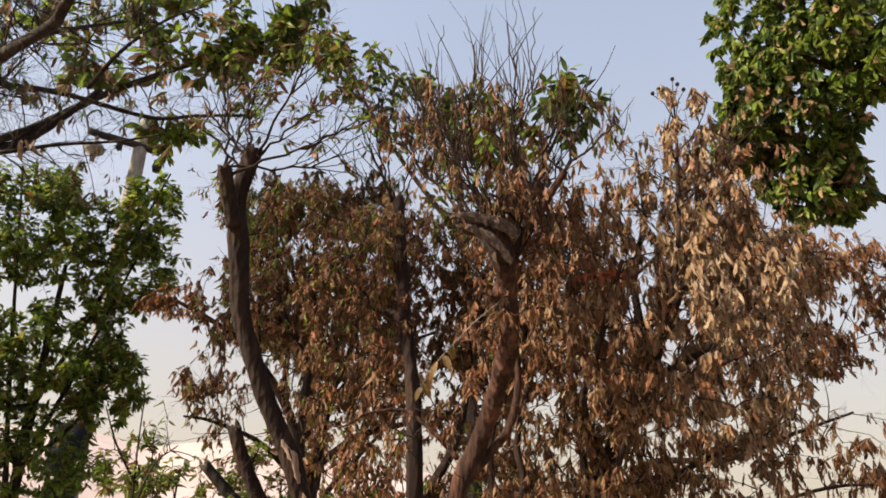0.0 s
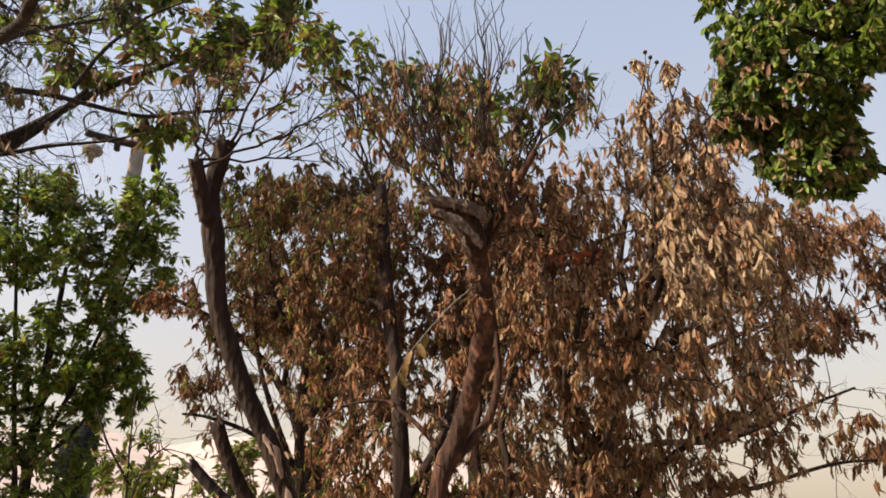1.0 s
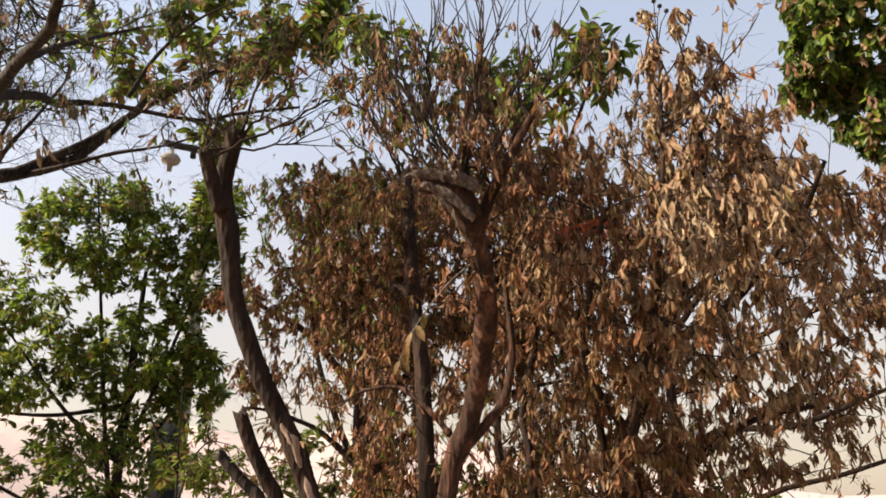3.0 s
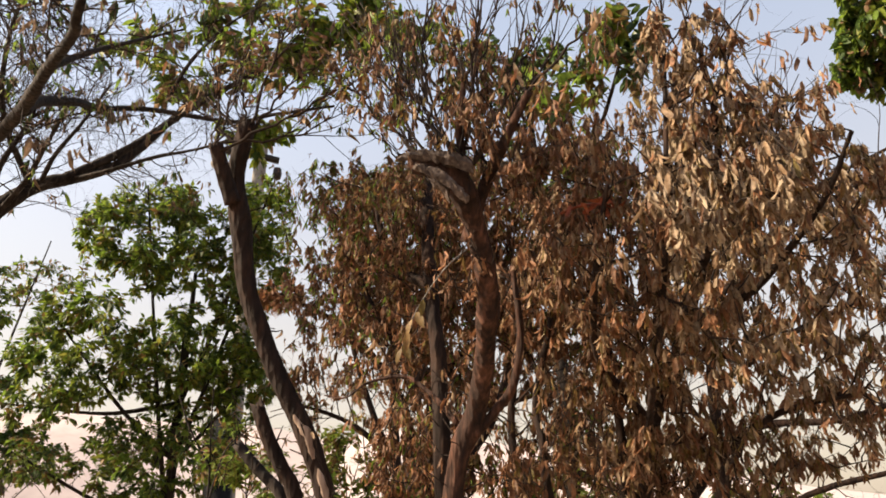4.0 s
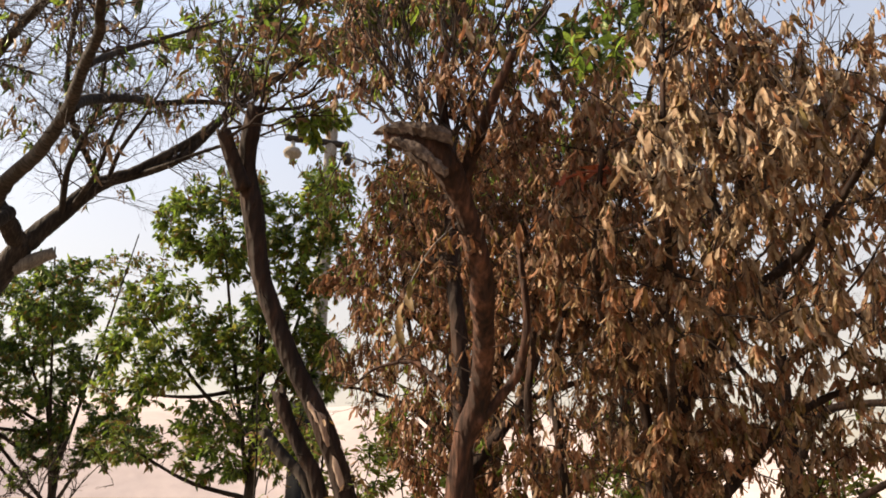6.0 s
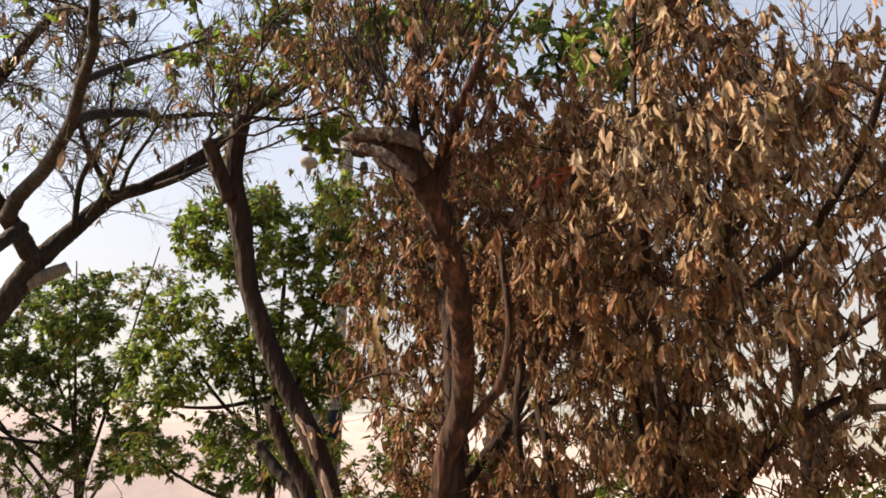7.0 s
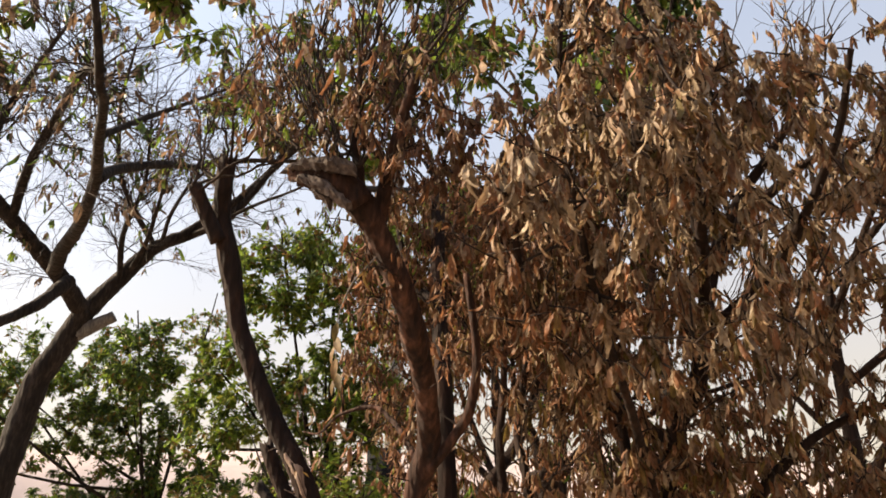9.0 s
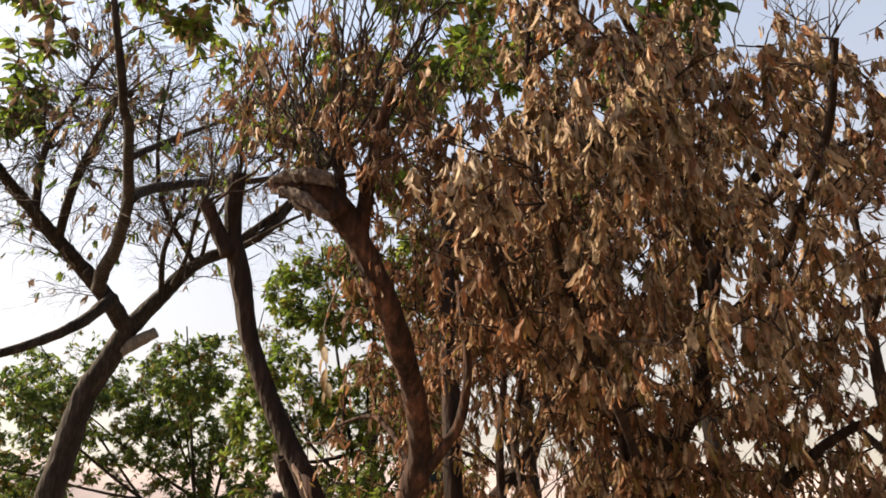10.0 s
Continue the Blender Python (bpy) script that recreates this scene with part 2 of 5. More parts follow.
# leaf shapes: length along y from the stalk, width x, height z
def leaf_shape(width, fold, curl, twist, fine=True, crumple=0):
    rows = [0.0, 0.22, 0.5, 0.78, 1.0] if fine else [0.0, 0.45, 1.0]
    half = [0.04, 0.8, 1.0, 0.66, 0.03] if fine else [0.08, 1.0, 0.04]
    verts, uv, faces = [], [], []
    for y, h in zip(rows, half):
        w = width * h / 2
        bend = curl * y
        yy = math.sin(bend) / curl if abs(curl) > 1e-3 else y
        zz = (math.cos(bend) - 1) / curl if abs(curl) > 1e-3 else 0.0
        tw = twist * y
        for k, x in enumerate((-w, 0.0, w)):
            up = abs(x) * fold
            verts.append((x * math.cos(tw) - up * math.sin(tw), yy, zz + x * math.sin(tw) + up * math.cos(tw)))
            uv.append((0.5 * k, y))
    for i in range(len(rows) - 1):
        a = 3 * i
        faces += [(a, a + 1, a + 4, a + 3), (a + 1, a + 2, a + 5, a + 4)]
    verts = np.array(verts)
    if crumple:
        g = np.random.default_rng(crumple)
        verts = verts + g.normal(size=verts.shape) * (0.03, 0.016, 0.06) * np.linspace(0.2, 1, len(verts))[:, None]
    return verts, np.array(faces), np.array(uv)


DRY_SHAPES = [leaf_shape(0.64 * w, f, c, t, True, k + 1) for k, (w, f, c, t) in enumerate((
    (0.30, 0.6, 0.6, 0.5), (0.38, 0.4, 0.3, -0.4), (0.24, 1.1, 0.8, 0.9), (0.34, 0.7, -0.5, 0.4),
    (0.22, 1.0, 0.3, -0.9), (0.42, 0.6, 0.5, 0.6), (0.28, 1.3, -0.3, -0.6), (0.35, 0.8, 0.9, 0.3)))]
GREEN_SHAPES = [leaf_shape(0.36, 0.25, 0.5, 0.1), leaf_shape(0.40, 0.35, 0.25, -0.1), leaf_shape(0.34, 0.15, 0.8, 0.2)]
DRY_FAR = [leaf_shape(0.26, 0.8, 0.8, 0.7, False, 31), leaf_shape(0.20, 1.2, -0.6, -0.8, False, 32), leaf_shape(0.32, 0.6, 0.5, 0.4, False, 33)]
FAR_SHAPES = [leaf_shape(0.38, 0.3, 0.4, 0.2, False), leaf_shape(0.44, 0.5, 0.2, -0.2, False)]


def leaf_basis(axis, normal):
    y = axis / (np.linalg.norm(axis, axis=1)[:, None] + 1e-9)
    z = normal - y * (normal * y).sum(1)[:, None]
    z /= np.linalg.norm(z, axis=1)[:, None] + 1e-9
    return np.stack([np.cross(y, z), y, z], 1)


def leaf_cloud(name, at, basis, size, shape, mat, shapes, mats, parent, label=""):
    """All these leaves in one mesh."""
    verts, faces, uvs, mi, base = [], [], [], [], 0
    for k, (sv, sf, su) in enumerate(shapes):
        pick = np.where(shape == k)[0]
        if not len(pick):
            continue
        v = np.einsum("vi,nij->nvj", sv, basis[pick]) * size[pick, None, None] + at[pick, None]
        f = sf[None] + (base + np.arange(len(pick)) * len(sv))[:, None, None]
        verts.append(v.reshape(-1, 3))
        faces.append(f.reshape(-1, 4))
        uvs.append(np.tile(su[sf].reshape(-1, 2), (len(pick), 1)))
        mi.append(np.repeat(mat[pick], len(sf)))
        base += len(pick) * len(sv)
    return part(name, np.vstack(verts), np.vstack(faces), mats, parent, label, "stuff", np.concatenate(mi), np.vstack(uvs))


single_meshes = {}


def single_leaf(k, m, shapes, mats, mesh_key, parent, at, basis, size):
    """One leaf as an object of its own, on a mesh shared by its like."""
    key = (mesh_key, k, mats[m].name)
    if key not in single_meshes:
        sv, sf, su = shapes[k]
        mesh = bpy.data.meshes.new("leaf")
        mesh.from_pydata(sv.tolist(), [], sf.tolist())
        mesh.materials.append(mats[m])
        mesh.polygons.foreach_set("use_smooth", np.ones(len(mesh.polygons), bool))
        layer = mesh.uv_layers.new(name="UVMap")
        layer.data.foreach_set("uv", su[sf].astype(np.float32).ravel())
        single_meshes[key] = mesh
    ob = new("leaf", single_meshes[key])
    ob.parent = parent
    turn = Matrix(basis.T.tolist()).to_4x4()
    ob.matrix_basis = Matrix.Translation(Vector(at) - Vector(parent["at"])) @ turn @ Matrix.Scale(float(size), 4)
    return ob


def crown(tree, sources, blobs, seed, mats, leaf, hang=0.8, upright=0.35, twig=0.004, shapes=DRY_SHAPES, key="dry", singles=0, twig_mat=None, fork=2, near=4, twig_sides=4, bunch=3, reach=0.3, kink=0.016, clump=0.0, sway=0.22, patchy=0.7):
    """Shoots from the limbs into the crown's volumes, with leaves along them.
    blobs: (x, y, z, rx, ry, rz, shoots, leaves a shoot, weights of mats)."""
    g = np.random.default_rng(seed)
    first_wood = np.vstack(sources)
    src = np.zeros((len(first_wood) + 20 * sum(b[6] for b in blobs), 3))
    used = len(first_wood)
    src[:used] = first_wood
    jobs = [b for b in blobs for _ in range(b[6])]
    # shoots gather about some centres in each volume, with gaps between
    hearts = {}
    for b in blobs:
        d = g.normal(size=(max(3, b[6] // 9), 3))
        hearts[b[:3]] = d / np.linalg.norm(d, axis=1)[:, None] * g.uniform(0.1, 0.95, (len(d), 1)) ** 0.45
    pieces, P, A, N, S, M = [], [], [], [], [], []
    for job in g.permutation(len(jobs)):
        x, y, z, rx, ry, rz, count, per, weights = jobs[job]
        d = g.normal(size=3)
        d *= g.uniform(0.15, 1.0) ** 0.45 / np.linalg.norm(d)
        if g.uniform() < clump:
            heart = hearts[(x, y, z)]
            d = heart[int(g.integers(0, len(heart)))] + g.normal(size=3) * 0.13
        end = np.array((x, y, z)) + d * (rx, ry, rz)
        # from the nearest wood, the limbs or an older shoot, a little below the tip if it can be
        far = np.linalg.norm((src[:used] - end + (0, 0, 0.35 * reach)) * (1, 1, 0.8), axis=1)
        pick = np.argpartition(far, min(near, used - 1))[:near]
        start = src[pick[int(g.integers(0, len(pick)))]]
        if np.linalg.norm(end - start) < 0.4 * reach:
            end = start + (end - start) / (np.linalg.norm(end - start) + 1e-6) * 0.4 * reach
        span = np.linalg.norm(end - start)
        mid = start + (end - start) * g.uniform(0.35, 0.55) + np.array((0, 0, upright * span * g.uniform(0.2, 1))) + g.normal(size=3) * 0.10 * span
        k = max(5, min(12, int(span / 0.09)))
        s = np.linspace(0, 1, k)[:, None]
        line = (1 - s) ** 2 * start + 2 * s * (1 - s) * mid + s**2 * end
        line[1:] += np.cumsum(g.normal(size=(k - 1, 3)), 0) * kink * min(1.2, span)
        keep = line[k // 3:]
        src[used:used + len(keep)] = keep
        used += len(keep)
        r = twig * (0.9 + 0.7 * min(span, 2.0))
        pieces.append(tube(line, r * (1 - 0.78 * s[:, 0]), twig_sides))
        lines = [(line, 0.35)]
        own = np.array(weights, float) * (1 - patchy + patchy * g.gamma(0.6, 1 / 0.6, len(weights)))
        own = own if own.sum() > 1e-3 else np.array(weights, float)
        for _ in range(fork):
            i = int(g.integers(k // 3, k - 1))
            b = line[i]
            e = b + (line[-1] - line[0]) / span * g.uniform(0.08, 0.3) * min(span, 1.4) + g.normal(size=3) * 0.085 * min(span, 1.2)
            q = np.linspace(0, 1, 4)[:, None]
            sub = b + (e - b) * q + np.sin(q * math.pi) * g.normal(size=3) * 0.07 * np.linalg.norm(e - b)
            pieces.append(tube(sub, r * 0.5 * (1 - 0.7 * q[:, 0]), 3))
            lines.append((sub, 0.2))
        for way, first in lines:
            n = int(g.poisson(per * (0.6 if first == 0.35 else 0.4 / max(1, fork))))
            if not n:
                continue
            nodes = g.uniform(0, 1, max(1, int(n / bunch + 0.5)))
            s = np.clip(1 - (1 - first) * (nodes[g.integers(0, len(nodes), n)] + g.normal(size=n) * 0.012) ** 1.4 if bunch > 1 else 1 - (1 - first) * g.uniform(0, 1, n) ** 1.4, 0, 0.999)
            s = np.nan_to_num(s, nan=0.9) * (len(way) - 1)
            i = s.astype(int)
            i = np.minimum(i, len(way) - 2)
            at = way[i] + (way[i + 1] - way[i]) * (s - i)[:, None]
            along = way[i + 1] - way[i]
            along /= np.linalg.norm(along, axis=1)[:, None] + 1e-9
            out = g.normal(size=(n, 3))
            out -= along * (out * along).sum(1)[:, None]
            out /= np.linalg.norm(out, axis=1)[:, None] + 1e-9
            axis = (1 - hang) * (0.55 * along + 0.9 * out) + hang * (np.array((0, 0, -1.0)) + sway * g.normal(size=(n, 3)) + 0.8 * sway * out)
            normal = g.normal(size=(n, 3)) * (0.5 if hang < 0.5 else 1) + (np.array((0, 0, 1.0)) if hang < 0.5 else 0)
            P.append(at + out * 0.006)
            A.append(axis)
            N.append(normal)
            S.append(leaf * np.clip(g.lognormal(0, 0.23, n), 0.5, 1.5))
            M.append(g.choice(len(own), n, p=own / own.sum()))
    v, f = joined(pieces)
    part("brushwood", v, f, twig_mat or TWIG, tree, kind="stuff")
    if not P:
        return
    P, A, N, S, M = np.vstack(P), np.vstack(A), np.vstack(N), np.concatenate(S), np.concatenate(M)
    B = leaf_basis(A, N)
    K = g.integers(0, len(shapes), len(P))
    order = np.argsort(P[:, 1])
    one, rest = order[:singles], order[singles:]
    leaf_cloud("foliage", P[rest], B[rest], S[rest], K[rest], M[rest], shapes, mats, tree)
    for i in one:
        single_leaf(int(K[i]), int(M[i]), shapes, mats, key, tree, P[i], B[i], S[i])


def sprays(tree, lines, count, seed, length, r, mats, weights, leaf, leaves=0.4, levels=2, hang=0.8, lift=0.1, shapes=DRY_SHAPES, twig_mat=None, wander=0.2, tuft=4):
    """Side branches from the limbs that fork again and again, with tufts of leaves on some of the last twigs."""
    g = np.random.default_rng(seed)
    share = np.array([np.linalg.norm(np.diff(ln, axis=0), axis=1).sum() for ln in lines])
    pieces, P, A, N, S, M = [], [], [], [], [], []
    todo = []
    for _ in range(count):
        ln = lines[int(g.choice(len(lines), p=share / share.sum()))]
        i = int(g.integers(len(ln) // 6, len(ln) - 1))
        way = ln[i + 1] - ln[i]
        way /= np.linalg.norm(way) + 1e-9
        side = g.normal(size=3) * (1, 1, 0.7)
        side -= way * (side @ way)
        side /= np.linalg.norm(side) + 1e-9
        todo.append((ln[i], 0.55 * way + 0.85 * side + (0, 0, lift), length * g.uniform(0.4, 1.25), r * g.uniform(0.6, 1.2), 0))
    while todo:
        at, way, span, rad, level = todo.pop()
        k = max(4, min(10, int(span / 0.07)))
        line, d = [np.array(at, float)], way / (np.linalg.norm(way) + 1e-9)
        for _ in range(k):
            d = d + g.normal(size=3) * wander + (0, 0, lift * 0.25)
            d /= np.linalg.norm(d)
            line.append(line[-1] + d * span / k)
        line = np.array(line)
        pieces.append(tube(line, rad * (1 - 0.7 * np.linspace(0, 1, len(line))), 5 if level == 0 else 3))
        if level < levels:
            for _ in range(int(g.integers(3, 6))):
                i = int(g.integers(max(1, k // 4), k))
                out = g.normal(size=3)
                along = line[i] - line[i - 1]
                along /= np.linalg.norm(along) + 1e-9
                out -= along * (out @ along)
                out /= np.linalg.norm(out) + 1e-9
                todo.append((line[i], along + 0.9 * out, span * g.uniform(0.3, 0.65), rad * (1 - 0.6 * i / k) * 0.65, level + 1))
        elif g.uniform() < leaves:
            n = 1 + int(g.poisson(tuft))
            i = g.integers(max(1, k // 2), k + 1, n)
            P.append(line[i] + g.normal(size=(n, 3)) * 0.008)
            A.append((1 - hang) * (0.7 * d + 0.7 * g.normal(size=(n, 3))) + hang * (np.array((0, 0, -1.0)) + 0.2 * g.normal(size=(n, 3))))
            N.append(g.normal(size=(n, 3)) + (0, 0, 0.8 * (1 - hang)))
            S.append(leaf * np.clip(g.lognormal(0, 0.23, n), 0.5, 1.5))
            own = np.array(weights, float) * g.gamma(0.8, 1.25, len(weights)) + 1e-3
            M.append(g.choice(len(own), n, p=own / own.sum()))
    v, f = joined(pieces)
    part("brushwood", v, f, twig_mat or TWIG, tree, kind="stuff")
    if P:
        P, A, N, S, M = np.vstack(P), np.vstack(A), np.vstack(N), np.concatenate(S), np.concatenate(M)
        leaf_cloud("foliage", P, leaf_basis(A, N), S, g.integers(0, len(shapes), len(P)), M, shapes, mats, tree)


def fan(tree, feet, aims, r0, seed, mat=None):
    """Long upright shoots from a lopped head, each forking twice. aims: (x, y, z) of their tips."""
    g = np.random.default_rng(seed)
    ways = []
    for i, aim in enumerate(aims):
        a, b = np.array(feet[i % len(feet)], float), np.array(aim, float)
        out = (b - a) * (1, 1, 0)
        mid = a + (b - a) * 0.45 + out * 0.12 + g.normal(size=3) * 0.05
        line, s = smooth_line([a, mid, b], 0.05)
        line[1:-1] += g.normal(size=(len(line) - 2, 3)) * 0.009
        r = r0 * g.uniform(0.7, 1.2)
        pieces = [tube(line, r * (1 - 0.72 * s), 7)]
        ways.append(line)
        for _ in range(6):
            k = int(g.integers(len(line) // 4, max(len(line) // 4 + 1, int(len(line) * 0.75))))
            way = (b - a) / np.linalg.norm(b - a) + g.normal(size=3) * (0.38, 0.3, 0.18) + (0, 0, 0.25)
            end = line[k] + way / np.linalg.norm(way) * np.linalg.norm(b - a) * g.uniform(0.25, 0.6)
            sub, q = smooth_line([line[k], (line[k] + end) / 2 + g.normal(size=3) * 0.015, end], 0.05)
            pieces.append(tube(sub, r * 0.5 * (1 - 0.7 * q), 5))
            ways.append(sub)
        v, f = joined(pieces)
        part("shoot", v, f, mat or TWIG, tree)
    return ways


def spurs(tree, line, count, seed, longest=0.09, radius=0.006, mat=None):
    """Short broken twig ends along a limb."""
    g = np.random.default_rng(seed)
    pieces = []
    for _ in range(count):
        b = line[int(g.integers(len(line) // 5, len(line) - 1))]
        d = g.normal(size=3) * (1, 1, 0.5) + (0, 0, 0.5)
        d /= np.linalg.norm(d)
        n = g.uniform(0.45, 1) * longest + 0.05
        q = np.linspace(0, 1, 4)[:, None]
        way = b + d * n * q + np.sin(q * 2) * g.normal(size=3) * 0.012
        pieces.append(tube(way, radius * g.uniform(0.5, 1.1) * (1 - 0.6 * q[:, 0]), 6))
    v, f = joined(pieces)
    part("brushwood", v, f, mat or BARK, tree, kind="stuff")


def patch(name, line, radii, around, wide, first, last, mat, parent, label, seed):
    """A torn strip laid on a limb's skin, a few millimetres proud, thick at its rim."""
    tang, u, v = frames_along(line)
    g = np.random.default_rng(seed)
    lo, hi = int(first * (len(line) - 1)), int(last * (len(line) - 1))
    hi = max(hi, lo + 4)
    face = np.array(around, float)
    verts, faces, cols = [], [], 7
    for i in range(lo, hi + 1):
        q = (i - lo) / (hi - lo)
        f = face - tang[i] * (face @ tang[i])
        f /= np.linalg.norm(f)
        side = np.cross(tang[i], f)
        half = wide * (math.sin(math.pi * min(0.97, max(0.03, q))) ** 0.6) * (1 + 0.8 * noise.noise(Vector((i * 0.55, seed, 0))))
        drift = 0.5 * noise.noise(Vector((i * 0.2, seed + 5, 0)))
        for k in range(cols):
            a = drift + half * (2 * k / (cols - 1) - 1)
            lift = (1.05 + 0.05 * noise.noise(Vector((i * 0.5, k * 0.9, seed)))) if 0 < k < cols - 1 and lo < i < hi else 0.93
            verts.append(line[i] + (f * math.cos(a) + side * math.sin(a)) * radii[i] * lift)
    n = hi - lo + 1
    for i in range(n - 1):
        for k in range(cols - 1):
            a = i * cols + k
            faces.append((a, a + 1, a + cols + 1, a + cols))
    return part(name, verts, faces, mat, parent, label)


# ---- ground and distance ----
def ground_sheet():
    rings = [0, 1.5, 3, 4.5, 6, 8, 11, 15, 22, 35, 60, 120, 300, 900, 3000]
    verts, faces, n = [(0, 4, 0)], [], 48
    for r in rings[1:]:
        for j in range(n):
            a = 2 * math.pi * j / n
            x, y = r * math.cos(a), 4 + r * math.sin(a)
            verts.append((x, y, 0.06 * noise.noise(Vector((x * 0.7, y * 0.7, 0))) if r < 30 else 0))
    for j in range(n):
        faces.append((0, 1 + j, 1 + (j + 1) % n))
    for i in range(len(rings) - 2):
        for j in range(n):
            a, b = 1 + i * n + j, 1 + i * n + (j + 1) % n
            faces.append((a, a + n, b + n, b))
    ob = part("ground", verts, faces, EARTH, None)
    return tagged(ob, "dry bare earth under the trees", "ground", kind="structure")


ground_sheet()


def ridge():
    """A long hazy slope all round, far off."""
    verts, faces, n = [], [], 180
    for j in range(n):
        a = 2 * math.pi * j / n
        c, s = math.cos(a), math.sin(a)
        west = min(1.0, max(0.0, 0.5 - 1.6 * c))
        top = (0.18 + 0.82 * west) * (1 + 0.2 * noise.noise(Vector((c * 3, s * 3, 2))) + 0.12 * noise.noise(Vector((c * 11, s * 11, 5))))
        for r, z in ((600, -1), (640, 30 * top), (690, 62 * top), (760, 92 * top), (860, 90 * top), (1000, -1)):
            verts.append((r * c, r * s, z))
    for j in range(n):
        for k in range(5):
            a, b = j * 6 + k, ((j + 1) % n) * 6 + k
            faces.append((a, b, b + 1, a + 1))
    ob = part("backdrop", verts, faces, SAND, None)
    return tagged(ob, "pale dusty pink hillside in haze", "hill", kind="structure")


ridge()


# ---- lopped tree with a bare scarred trunk ----
def scarred_tree():
    tree = thing("lopped_tree", (-0.3, 3.85, 0), "lopped tree, dark reddish trunk with stripped pale scars", "tree", "lopped trees")
    trunk_pts = [(-0.30, 3.85, -0.05), (-0.38, 3.7, 0.7), (-0.47, 3.56, 1.3), (-0.53, 3.5, 1.6), (-0.62, 3.43, 1.88), (-0.71, 3.38, 2.06), (-0.81, 3.31, 2.3), (-0.9, 3.24, 2.58), (-0.92, 3.17, 2.86), (-0.94, 3.1, 3.12), (-0.9, 3.05, 3.27), (-0.865, 3.03, 3.40)]
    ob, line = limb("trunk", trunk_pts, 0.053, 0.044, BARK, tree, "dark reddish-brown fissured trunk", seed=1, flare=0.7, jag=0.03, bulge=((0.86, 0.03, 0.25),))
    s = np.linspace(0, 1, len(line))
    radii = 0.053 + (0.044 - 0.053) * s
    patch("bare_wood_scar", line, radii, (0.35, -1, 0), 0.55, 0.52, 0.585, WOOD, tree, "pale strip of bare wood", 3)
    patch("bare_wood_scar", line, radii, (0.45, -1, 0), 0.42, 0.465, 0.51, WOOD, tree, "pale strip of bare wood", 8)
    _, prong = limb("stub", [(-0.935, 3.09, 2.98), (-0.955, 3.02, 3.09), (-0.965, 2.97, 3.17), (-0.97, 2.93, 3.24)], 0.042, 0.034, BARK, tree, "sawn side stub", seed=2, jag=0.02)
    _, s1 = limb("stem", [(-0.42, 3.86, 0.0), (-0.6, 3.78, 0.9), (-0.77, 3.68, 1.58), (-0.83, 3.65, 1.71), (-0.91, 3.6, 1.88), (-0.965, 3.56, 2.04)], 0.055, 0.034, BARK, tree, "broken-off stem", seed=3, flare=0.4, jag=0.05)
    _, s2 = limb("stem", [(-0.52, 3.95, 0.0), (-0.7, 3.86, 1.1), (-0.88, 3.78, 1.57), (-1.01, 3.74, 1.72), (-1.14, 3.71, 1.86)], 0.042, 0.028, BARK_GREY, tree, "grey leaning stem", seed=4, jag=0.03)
    spurs(tree, line, 26, 301)
    spurs(tree, s1, 8, 302)
    ways = fan(tree, [line[-1] - (0, 0, 0.06), line[-1] - (0.03, 0, 0.15), prong[-1], prong[-1] - (0, 0, 0.05)], [(-0.62, 3.0, 4.05), (-0.95, 2.95, 3.9), (-1.15, 2.9, 3.85), (-0.8, 2.9, 4.1), (-0.45, 3.0, 3.75), (-1.3, 2.95, 3.6), (-0.3, 3.05, 3.5), (-0.15, 3.1, 3.7), (-1.2, 3.05, 3.75)], 0.0085, 13)
    mats = [BROWN, OLIVE, GREEN, UMBER_SHADE]
    sprays(tree, ways, 46, 11, 0.34, 0.0035, mats, (0.1, 0.25, 0.5, 0.5), 0.062, leaves=0.12, hang=0.5, lift=0.05, tuft=3)
    crown(tree, ways, [
        (-0.72, 3.0, 3.85, 0.40, 0.3, 0.3, 10, 5, (0.2, 0.2, 0.6, 0.2)),
        (-0.45, 3.1, 3.6, 0.32, 0.25, 0.25, 6, 5, (0.3, 0.2, 0.5, 0.2))], 11, mats, 0.062, hang=0.5, upright=0.0, twig=0.003, fork=2, shapes=GREEN_SHAPES)
    low = line[len(line) // 3:len(line) // 2]
    crown(tree, [low, s1[-20:]], [(-0.7, 3.45, 1.75, 0.4, 0.25, 0.3, 14, 3, (0.5, 0.5, 0.1))], 12, [BROWN, OLIVE, GREEN], 0.045, hang=0.5, twig=0.003)

scarred_tree()


